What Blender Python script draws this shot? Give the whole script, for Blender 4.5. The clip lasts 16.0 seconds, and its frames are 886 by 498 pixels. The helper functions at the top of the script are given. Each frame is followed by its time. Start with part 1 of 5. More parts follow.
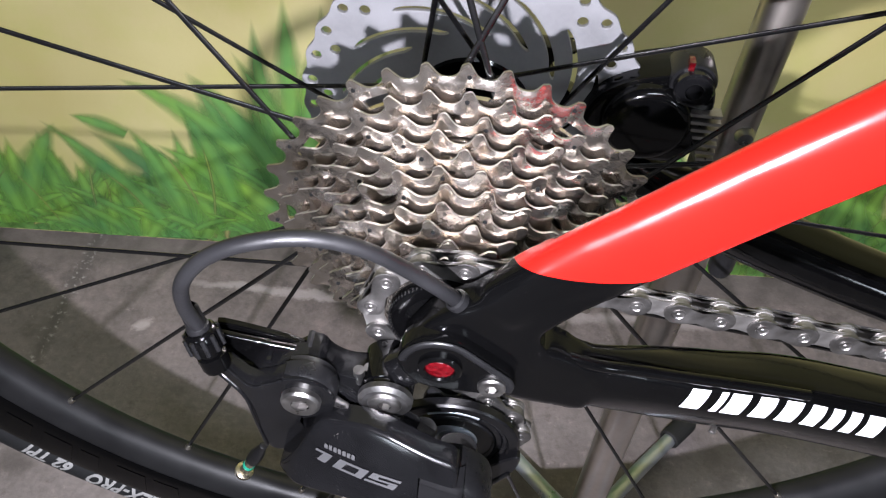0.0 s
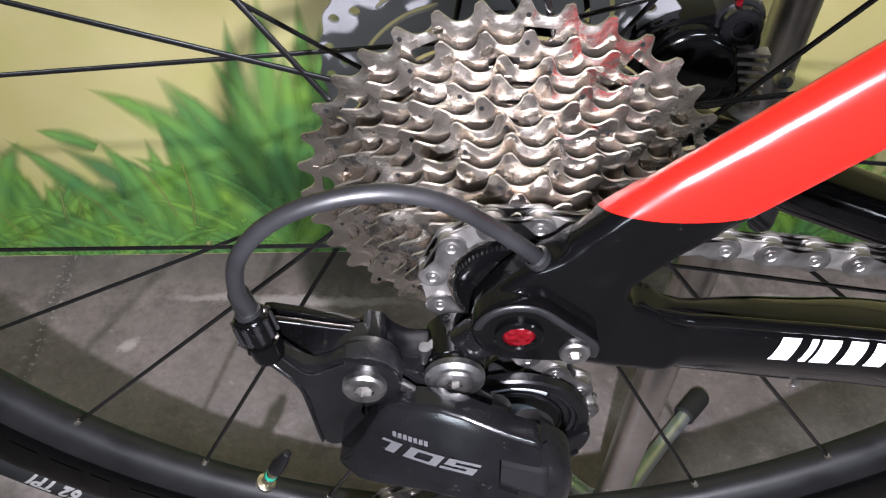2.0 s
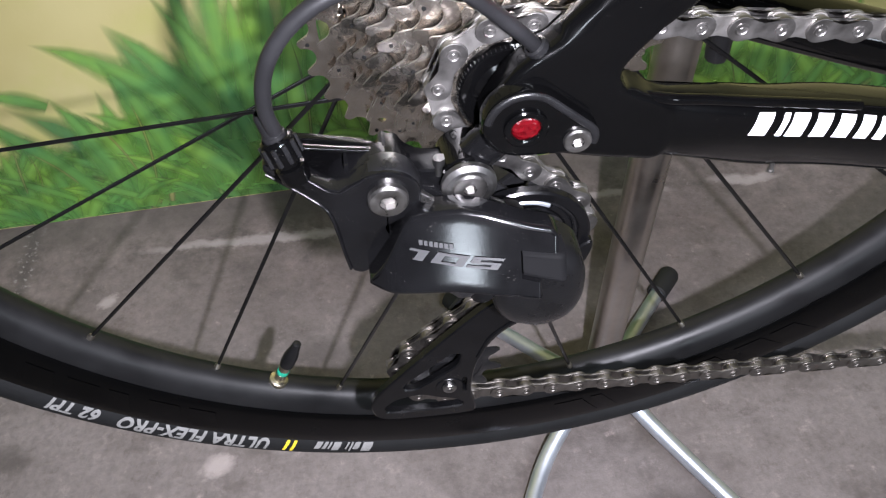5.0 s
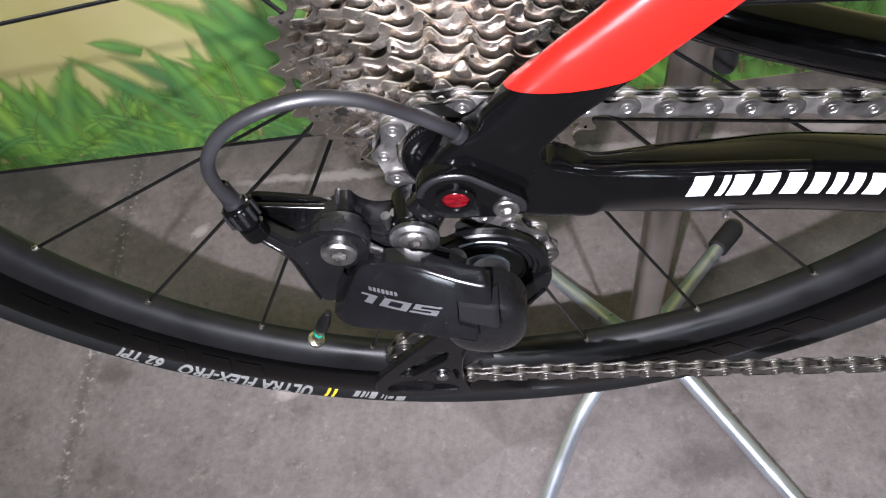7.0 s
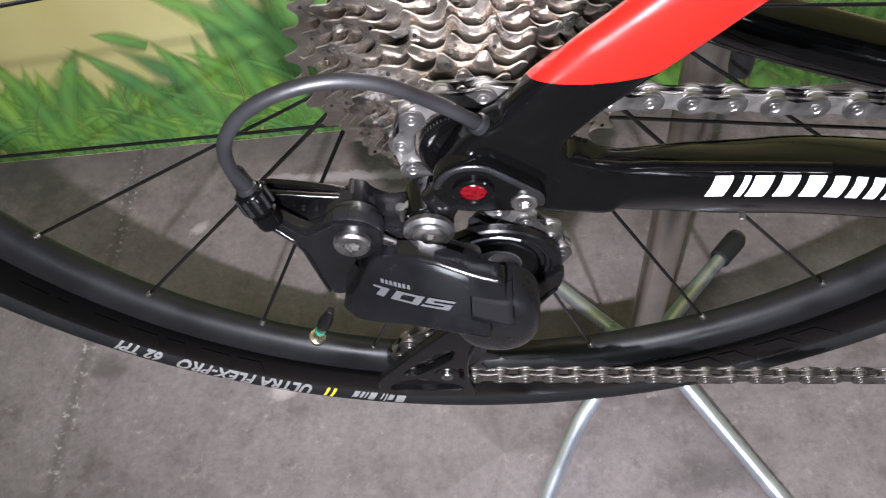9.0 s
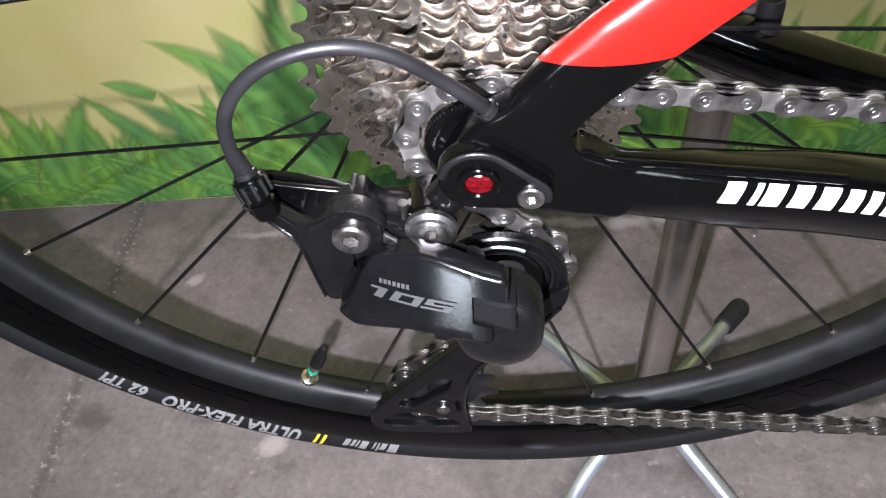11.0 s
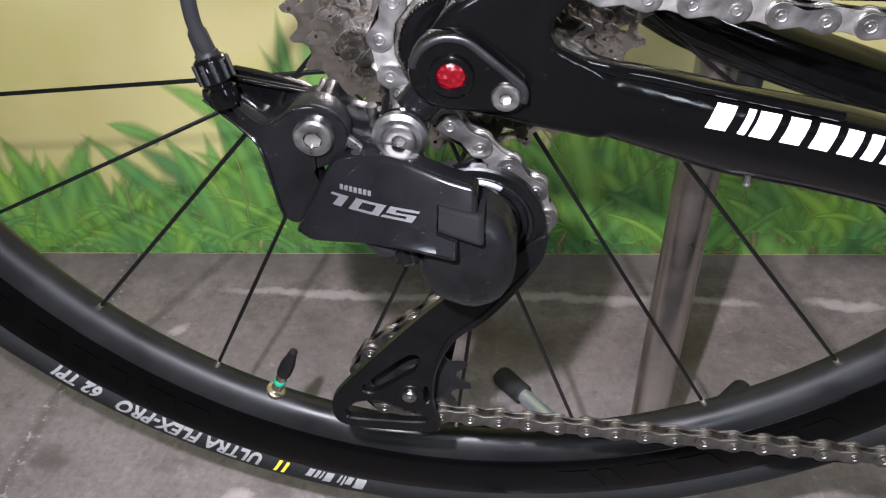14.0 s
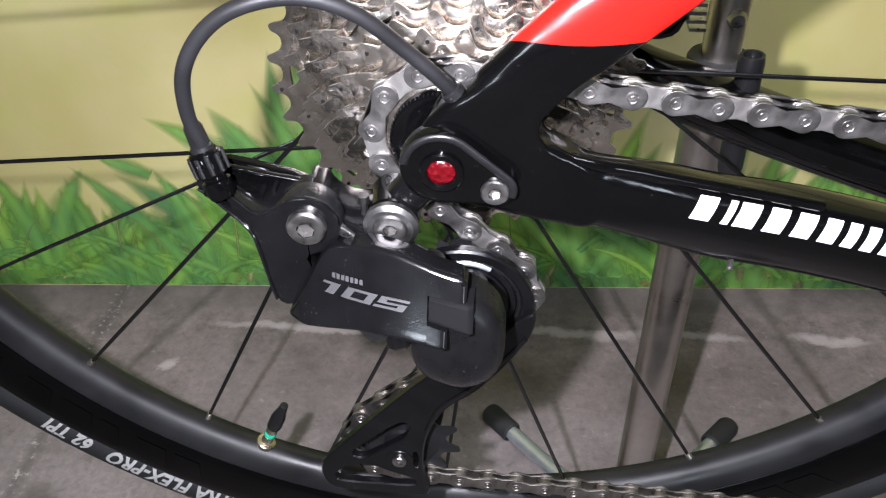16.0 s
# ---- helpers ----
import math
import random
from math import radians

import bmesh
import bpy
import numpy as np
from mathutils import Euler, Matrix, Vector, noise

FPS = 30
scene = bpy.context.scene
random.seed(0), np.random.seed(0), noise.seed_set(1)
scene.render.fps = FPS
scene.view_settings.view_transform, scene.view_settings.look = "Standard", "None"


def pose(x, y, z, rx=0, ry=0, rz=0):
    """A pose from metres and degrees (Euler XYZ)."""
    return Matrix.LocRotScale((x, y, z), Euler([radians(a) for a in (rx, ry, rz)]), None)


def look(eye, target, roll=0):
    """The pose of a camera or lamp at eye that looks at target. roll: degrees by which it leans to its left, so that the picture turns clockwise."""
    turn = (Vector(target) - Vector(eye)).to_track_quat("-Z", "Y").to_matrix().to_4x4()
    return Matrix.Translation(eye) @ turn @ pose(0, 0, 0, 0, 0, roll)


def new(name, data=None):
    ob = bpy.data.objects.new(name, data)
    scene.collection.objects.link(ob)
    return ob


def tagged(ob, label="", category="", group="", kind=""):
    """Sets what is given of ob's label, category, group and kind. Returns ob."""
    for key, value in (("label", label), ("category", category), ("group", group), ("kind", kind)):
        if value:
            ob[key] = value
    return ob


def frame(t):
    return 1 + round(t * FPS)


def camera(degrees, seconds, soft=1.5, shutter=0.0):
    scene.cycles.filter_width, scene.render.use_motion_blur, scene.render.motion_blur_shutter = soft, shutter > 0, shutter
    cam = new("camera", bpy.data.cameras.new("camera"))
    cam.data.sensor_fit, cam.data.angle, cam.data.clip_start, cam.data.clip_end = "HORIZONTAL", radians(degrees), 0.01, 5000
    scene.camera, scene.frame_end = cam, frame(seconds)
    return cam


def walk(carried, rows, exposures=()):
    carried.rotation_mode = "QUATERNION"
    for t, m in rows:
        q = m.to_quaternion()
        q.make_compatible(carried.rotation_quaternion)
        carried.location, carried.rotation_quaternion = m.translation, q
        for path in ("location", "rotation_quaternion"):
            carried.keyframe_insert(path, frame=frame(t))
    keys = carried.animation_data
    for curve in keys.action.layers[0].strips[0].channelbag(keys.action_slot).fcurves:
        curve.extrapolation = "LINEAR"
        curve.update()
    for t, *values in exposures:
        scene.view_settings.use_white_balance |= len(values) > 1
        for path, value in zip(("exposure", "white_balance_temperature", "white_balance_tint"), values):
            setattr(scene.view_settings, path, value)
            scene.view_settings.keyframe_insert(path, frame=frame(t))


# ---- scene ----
import collections

from mathutils.geometry import tessellate_polygon

cam = camera(55.61, 16.0, 1.25)
PATH = [
    (0, (0.0057, -0.2146, 0.6402), (-0.0037, -0.0131, 0.4182), 4.29),
    (0.5, (0.0013, -0.2128, 0.6267), (-0.0078, -0.0126, 0.4035), 4.25),
    (1, (-0.0075, -0.2160, 0.6264), (-0.0157, -0.0152, 0.4037), 3.51),
    (1.5, (-0.0170, -0.2136, 0.6200), (-0.0211, -0.0110, 0.3989), 2.39),
    (2, (-0.0233, -0.2110, 0.6142), (-0.0189, -0.0069, 0.3944), 2.68),
    (2.5, (-0.0321, -0.2172, 0.6146), (-0.0252, -0.0095, 0.3982), 2.14),
    (3, (-0.0442, -0.2374, 0.6040), (-0.0337, -0.0203, 0.3972), 2.38),
    (3.5, (-0.0520, -0.2505, 0.6046), (-0.0337, -0.0303, 0.4017), 1.92),
    (4, (-0.0546, -0.2627, 0.6052), (-0.0312, -0.0417, 0.4037), 0.75),
    (4.5, (-0.0530, -0.2558, 0.5978), (-0.0269, -0.0406, 0.3905), 0.04),
    (4.7, (-0.0515, -0.2566, 0.5944), (-0.0246, -0.0502, 0.3783), -0.25),
    (6.8, (0.0210, -0.2346, 0.6474), (-0.0052, -0.0698, 0.3981), -11.75),
    (7, (0.0200, -0.2346, 0.6493), (-0.0071, -0.0706, 0.3996), -11.52),
    (7.5, (0.0166, -0.2383, 0.6501), (-0.0104, -0.0743, 0.4003), -10.78),
    (8, (0.0170, -0.2378, 0.6492), (-0.0087, -0.0717, 0.4007), -10.09),
    (8.5, (0.0137, -0.2366, 0.6460), (-0.0112, -0.0700, 0.3978), -9.45),
    (10.8, (0.0101, -0.2503, 0.6229), (-0.0131, -0.0657, 0.3876), -6.76),
    (11, (0.0094, -0.2546, 0.6170), (-0.0137, -0.0617, 0.3885), -5.90),
    (11.5, (0.0142, -0.2635, 0.6035), (-0.0099, -0.0568, 0.3874), -4.08),
    (12, (0.0111, -0.2732, 0.6014), (-0.0146, -0.0624, 0.3894), -3.71),
    (12.5, (0.0110, -0.2887, 0.5906), (-0.0157, -0.0741, 0.3826), -3.16),
    (13, (0.0175, -0.2946, 0.5622), (-0.0105, -0.0735, 0.3614), -2.66),
    (13.5, (0.0219, -0.2904, 0.5556), (-0.0062, -0.0643, 0.3605), -2.48),
    (14, (0.0224, -0.2900, 0.5520), (-0.0048, -0.0619, 0.3590), -2.05),
    (14.5, (0.0194, -0.2898, 0.5490), (-0.0070, -0.0604, 0.3575), -1.76),
    (15, (0.0203, -0.2892, 0.5560), (-0.0054, -0.0587, 0.3657), -1.66),
    (15.5, (0.0231, -0.2845, 0.5659), (-0.0014, -0.0533, 0.3762), -1.55),
    (16, (0.0215, -0.2787, 0.5740), (-0.0019, -0.0482, 0.3835), -1.26),
]
walk(cam, [(t, look(eye, target, roll)) for t, eye, target, roll in PATH],
     exposures=[(0, -0.01), (2, 0.03), (4, -0.05), (8, 0.0), (11.5, 0.03), (12, -0.09), (12.6, -0.11), (14, 0.08), (16, 0.02)])

# ---- room light: the phone torch beside the lens, two windows behind it and an added overhead fill lamp ----
world = bpy.data.worlds.new("world")
scene.world = world
world.use_nodes = True
world.node_tree.nodes["Background"].inputs["Color"].default_value = (0.75, 0.85, 1.0, 1)
world.node_tree.nodes["Background"].inputs["Strength"].default_value = 0.02

torch = new("torch_light", bpy.data.lights.new("torch_light", "SPOT"))
torch.data.energy, torch.data.shadow_soft_size, torch.data.color = 22.0, 0.0042, (0.925, 0.91, 1.04)
torch.data.spot_size, torch.data.spot_blend = radians(118), 0.8
torch.matrix_world = look((-0.013, -0.273, 0.584), (0.019, -0.010, 0.385))
# overhead fill lamp added for the ambient level; no such source is in view
fill_lamp = new("ceiling_light", bpy.data.lights.new("ceiling_light", "AREA"))
fill_lamp.data.shape, fill_lamp.data.size, fill_lamp.data.size_y = "RECTANGLE", 1.2, 0.12
fill_lamp.data.energy, fill_lamp.data.color = 46.0, (0.84, 0.90, 1.0)
fill_lamp.matrix_world = look((0.45, -1.5, 2.42), (0.1, 0.0, 0.4))


def window_light(x, z, wide, high, watts):
    """Daylight in a window opening of the south wall."""
    lamp = new("window_light", bpy.data.lights.new("window_light", "AREA"))
    lamp.data.shape, lamp.data.size, lamp.data.size_y = "RECTANGLE", wide, high
    lamp.data.energy, lamp.data.color = watts, (0.80, 0.89, 1.0)
    lamp.matrix_world = look((x, -3.06, z), (x, 0.0, z))


window_light(-0.95, 0.96, 0.50, 0.38, 18.0)
window_light(2.45, 0.96, 0.50, 0.62, 22.0)

TYRE_A = -110.0
STAND_X, STAND_Y = 0.111, 0.072
AX = 0.435  # height of the rear axle over the floor


# ---- materials ----
class Nodes:
    def __init__(self, name):
        self.mat = bpy.data.materials.new(name)
        self.mat.use_nodes = True
        self.tree = self.mat.node_tree
        self.bsdf = self.tree.nodes["Principled BSDF"]

    def add(self, kind, **values):
        node = self.tree.nodes.new(kind)
        for key, value in values.items():
            node.inputs[key.replace("_", " ")].default_value = value
        return node

    def link(self, a, b):
        self.tree.links.new(a, b)

    def coords(self, which="Object", scale=1.0):
        c = self.tree.nodes.new("ShaderNodeTexCoord")
        m = self.tree.nodes.new("ShaderNodeMapping")
        m.inputs["Scale"].default_value = (scale, scale, scale) if not isinstance(scale, tuple) else scale
        self.link(c.outputs[which], m.inputs["Vector"])
        return m.outputs["Vector"]

    def noise(self, vec, scale, detail=4.0, rough=0.6):
        n = self.add("ShaderNodeTexNoise", Scale=scale, Detail=detail, Roughness=rough)
        self.link(vec, n.inputs["Vector"])
        return n.outputs["Fac"]

    def ramp(self, fac, stops):
        r = self.tree.nodes.new("ShaderNodeValToRGB")
        while len(r.color_ramp.elements) < len(stops):
            r.color_ramp.elements.new(0.5)
        for e, (p, c) in zip(r.color_ramp.elements, stops):
            e.position, e.color = p, (*c, 1) if len(c) == 3 else c
        self.link(fac, r.inputs["Fac"])
        return r.outputs["Color"]

    def mix(self, fac, a, b, blend="MIX"):
        m = self.tree.nodes.new("ShaderNodeMix")
        m.data_type, m.blend_type = "RGBA", blend
        for sock, value in ((m.inputs[0], fac), (m.inputs[6], a), (m.inputs[7], b)):
            if isinstance(value, bpy.types.NodeSocket):
                self.link(value, sock)
            else:
                sock.default_value = value if isinstance(value, float) else (*value, 1)
        return m.outputs[2]

    def bump(self, height, strength, distance):
        b = self.add("ShaderNodeBump", Strength=strength, Distance=distance)
        self.link(height, b.inputs["Height"])
        self.link(b.outputs["Normal"], self.bsdf.inputs["Normal"])

    def put(self, **values):
        for key, value in values.items():
            sock = self.bsdf.inputs[key.replace("_", " ")]
            if isinstance(value, bpy.types.NodeSocket):
                self.link(value, sock)
            else:
                sock.default_value = (*value, 1) if isinstance(value, tuple) else value
        return self.mat


def surface(name, color, rough, metal=0.0, vary=0.25, scale=60.0, bump=0.0, dust=0.0, coat=0.0, rough_vary=0.12, bump_scale=0.0, spec=0.32):
    """A paint, metal or plastic with grain and smudges at two sizes and, where told, pale dust specks."""
    n = Nodes(name)
    vec = n.coords()
    big, small = n.noise(vec, scale), n.noise(vec, scale * 9)
    dark = tuple(c * (1 - vary) for c in color)
    light = tuple(min(1.0, c * (1 + vary)) for c in color)
    col = n.mix(n.ramp(big, [(0.3, (0, 0, 0)), (0.7, (1, 1, 1))]), dark, light)
    col = n.mix(n.ramp(small, [(0.35, (0, 0, 0)), (0.75, (0.5, 0.5, 0.5))]), col, light)
    if dust:
        v = n.add("ShaderNodeTexVoronoi", Scale=1150.0)
        n.link(vec, v.inputs["Vector"])
        speck = n.ramp(v.outputs["Distance"], [(0.08, (1, 1, 1)), (0.16, (0, 0, 0))])
        sparse = n.ramp(n.noise(vec, 170.0, 2.0), [(0.53, (0, 0, 0)), (0.68, (dust * 0.5, dust * 0.5, dust * 0.5))])
        amount = n.mix(1.0, speck, sparse, "MULTIPLY")
        col = n.mix(amount, col, (0.45, 0.43, 0.4))
    r = n.ramp(big, [(0.25, (max(0.02, rough - rough_vary),) * 3), (0.75, (min(1, rough + rough_vary),) * 3)])
    if bump:
        n.bump(n.noise(vec, bump_scale or scale * 12, 3.0), bump, 0.0006)
    n.put(Base_Color=col, Roughness=r, Metallic=metal)
    if not metal and max(color) < 0.05:
        n.put(Specular_IOR_Level=spec)
    if coat:
        n.put(Coat_Weight=coat, Coat_Roughness=0.05)
    return n.mat




def sprocket_steel():
    """Bright stamped steel with tarnish, scratches and brown grime."""
    n = Nodes("sprocket_steel")
    vec = n.coords()
    big, small, grime = n.noise(vec, 120.0), n.noise(vec, 900.0), n.noise(vec, 75.0, 6.0, 0.75)
    col = n.mix(n.ramp(big, [(0.3, (0, 0, 0)), (0.7, (1, 1, 1))]), (0.57, 0.515, 0.455), (0.78, 0.71, 0.64))
    col = n.mix(n.ramp(small, [(0.45, (0, 0, 0)), (0.8, (0.3, 0.3, 0.3))]), col, (0.80, 0.76, 0.71))
    col = n.mix(n.ramp(grime, [(0.54, (0, 0, 0)), (0.68, (0.45, 0.45, 0.45))]), col, (0.18, 0.155, 0.125))
    n.bump(n.noise(vec, 330.0, 2.0), 0.36, 0.0006)
    rough = n.mix(n.ramp(grime, [(0.5, (0, 0, 0)), (0.7, (1, 1, 1))]), (0.21, 0.21, 0.21), (0.36, 0.36, 0.36))
    return n.put(Base_Color=col, Roughness=rough, Metallic=1.0)


STEEL = sprocket_steel()
# tooth edges get a darker, duller steel to subdue the yellow wall's reflection
EDGE_STEEL = surface("dull_tooth_edge_steel", (0.42, 0.40, 0.37), 0.4, 1.0, 0.3, 160, 0.1)
CHAIN = surface("chain_steel", (0.31, 0.298, 0.285), 0.46, 1.0, 0.18, 130, 0.1)
CHAIN_DARK = surface("dark_chain_steel", (0.2, 0.185, 0.17), 0.4, 1.0, 0.35, 130, 0.1)
BOLT = surface("bolt_steel", (0.32, 0.31, 0.30), 0.34, 1.0, 0.15, 200, 0.08)
CHROME = surface("chrome", (0.60, 0.64, 0.70), 0.36, 0.85, 0.12, 30, 0.03)
POLE = surface("brushed_pole_steel", (0.42, 0.385, 0.35), 0.34, 1.0, 0.2, 25, 0.05)
GLOSS = surface("black_gloss_enamel", (0.0011, 0.0011, 0.0012), 0.10, 0.0, 0.3, 70, 0.04, dust=0.2, rough_vary=0.05)
ANODISED = surface("black_anodised_alloy", (0.0045, 0.0045, 0.0049), 0.29, 0.0, 0.3, 90, 0.12, dust=0.4, rough_vary=0.06, spec=0.45)
SATIN = surface("satin_black_coating", (0.0028, 0.0028, 0.0031), 0.15, 0.0, 0.35, 70, 0.03, dust=0.4, rough_vary=0.03, spec=0.42)
WASHER = surface("grey_washer_steel", (0.12, 0.118, 0.116), 0.42, 1.0, 0.2, 200, 0.08)
CHAIN_OUTER = surface("chain_outer_plate_steel", (0.22, 0.212, 0.205), 0.38, 1.0, 0.3, 130, 0.1)
PLASTIC = surface("black_composite", (0.0060, 0.0060, 0.0065), 0.36, 0.0, 0.3, 80, 0.07, dust=0.4, rough_vary=0.06)
KNUCKLE = surface("grained_black_knuckle_paint", (0.0034, 0.0034, 0.0037), 0.30, 0.0, 0.35, 120, 0.15, dust=0.5, rough_vary=0.08, bump_scale=1400, spec=0.36)
LUG = surface("grey_lug_composite", (0.0035, 0.0035, 0.0038), 0.7, 0.0, 0.2, 80, 0.05, dust=0.1, spec=0.05)
CAGE = surface("cage_black_paint", (0.0022, 0.0022, 0.0025), 0.24, 0.0, 0.3, 80, 0.05, dust=0.15, rough_vary=0.05, spec=0.34)
CABLE = surface("cable_housing", (0.0075, 0.0075, 0.0082), 0.44, 0.0, 0.2, 60, 0.1)
RUBBER = surface("tyre_rubber", (0.0095, 0.0098, 0.0102), 0.62, 0.0, 0.3, 40, 0.35, rough_vary=0.08, bump_scale=900, spec=0.22)
CAPRUBBER = surface("foot_rubber", (0.02, 0.02, 0.02), 0.7, 0.0, 0.3, 60, 0.2)
RIM = surface("matte_black_rim", (0.0065, 0.0065, 0.0070), 0.40, 0.0, 0.25, 30, 0.06, bump_scale=1500, spec=0.36)
RIMGLOSS = surface("gloss_black_rim_decal", (0.0011, 0.0011, 0.0012), 0.24, 0.0, 0.2, 30, 0.02, rough_vary=0.04, spec=0.11)
SPOKE = surface("black_spoke", (0.0014, 0.0014, 0.0016), 0.22, 0.0, 0.2, 60, rough_vary=0.05, spec=0.8)
RIMMARK = surface("black_rim_mark", (0.0009, 0.0009, 0.0010), 0.12, 0.0, 0.2, 30, rough_vary=0.03, spec=0.13)
NIPPLE = surface("nipple_brass", (0.5, 0.46, 0.4), 0.35, 1.0, 0.3, 200)
BRASS = surface("valve_brass", (0.55, 0.5, 0.38), 0.3, 1.0, 0.2, 200)
GREEN = surface("green_valve_band", (0.02, 0.35, 0.22), 0.3)
ROTOR = surface("rotor_steel", (0.15, 0.15, 0.155), 0.5, 0.3, 0.12, 60, 0.08)
WHITE = surface("white_lettering", (0.82, 0.82, 0.83), 0.35, 0.0, 0.03, 60)
SILVER = surface("silver_lettering", (0.036, 0.036, 0.037), 0.4, 0.0, 0.05, 60)
GREYTEXT = surface("worn_grey_lettering", (0.2, 0.197, 0.19), 0.6, 0.0, 0.2, 300)
YELLOW = surface("yellow_lettering", (0.7, 0.52, 0.03), 0.5, 0.0, 0.1, 300)
GASKET = surface("dark_gasket", (0.006, 0.006, 0.006), 0.75, spec=0.06)


def red_plastic():
    n = Nodes("red_axle_plastic")
    vec = n.coords()
    v = n.add("ShaderNodeTexVoronoi", Scale=480.0)
    n.link(vec, v.inputs["Vector"])
    n.bump(v.outputs["Distance"], 0.5, 0.0015)
    n.put(Base_Color=n.mix(n.noise(vec, 260.0), (0.014, 0.0002, 0.0008), (0.09, 0.0006, 0.003)), Roughness=0.2, Coat_Weight=0.6)
    return n.mat


RED = red_plastic()


def frame_paint():
    """Black gloss at the dropout and chainstay, signal red above a curved line on the seat stay."""
    n = Nodes("two_tone_frame_paint")
    vec = n.coords()
    sep = n.tree.nodes.new("ShaderNodeSeparateXYZ")
    n.link(vec, sep.inputs[0])

    def math(op, a, b):
        m = n.tree.nodes.new("ShaderNodeMath")
        m.operation = op
        for sock, value in zip(m.inputs, (a, b)):
            if isinstance(value, bpy.types.NodeSocket):
                n.link(value, sock)
            else:
                sock.default_value = value
        return m.outputs[0]

    # red where z > RED_Z + RED_K * (x - RED_X)^2 + RED_S * (x - RED_X)
    dx = math("SUBTRACT", sep.outputs["X"], 0.037)
    curve = math("ADD", math("MULTIPLY", math("MULTIPLY", dx, dx), 6.0), math("MULTIPLY", dx, 0.0))
    curve = math("ADD", curve, math("MULTIPLY", math("ADD", sep.outputs["Y"], 0.0665), -0.65))
    edge = math("SUBTRACT", math("SUBTRACT", sep.outputs["Z"], 0.0363), curve)
    mask = n.ramp(math("MULTIPLY_ADD", edge, 4000.0), [(0.0, (0, 0, 0)), (1.0, (1, 1, 1))])
    big = n.noise(vec, 40.0)
    v = n.add("ShaderNodeTexVoronoi", Scale=1000.0)
    n.link(vec, v.inputs["Vector"])
    speck = n.mix(1.0, n.ramp(v.outputs["Distance"], [(0.07, (1, 1, 1)), (0.12, (0, 0, 0))]),
                  n.ramp(n.noise(vec, 150.0, 2.0), [(0.55, (0, 0, 0)), (0.64, (0.3, 0.3, 0.3))]), "MULTIPLY")
    black = n.mix(speck, n.mix(big, (0.0008, 0.0008, 0.0009), (0.0014, 0.0014, 0.0015)), (0.3, 0.29, 0.27))
    red = n.mix(big, (0.34, 0.0058, 0.0040), (0.40, 0.0075, 0.0048))
    col = n.mix(mask, black, red)
    gloss = n.ramp(big, [(0.3, (0.10, 0.10, 0.10)), (0.7, (0.16, 0.16, 0.16))])
    n.put(Specular_IOR_Level=0.30, Base_Color=col, Roughness=n.mix(mask, gloss, (0.25, 0.25, 0.25)))
    return n.mat


FRAME_PAINT = frame_paint()


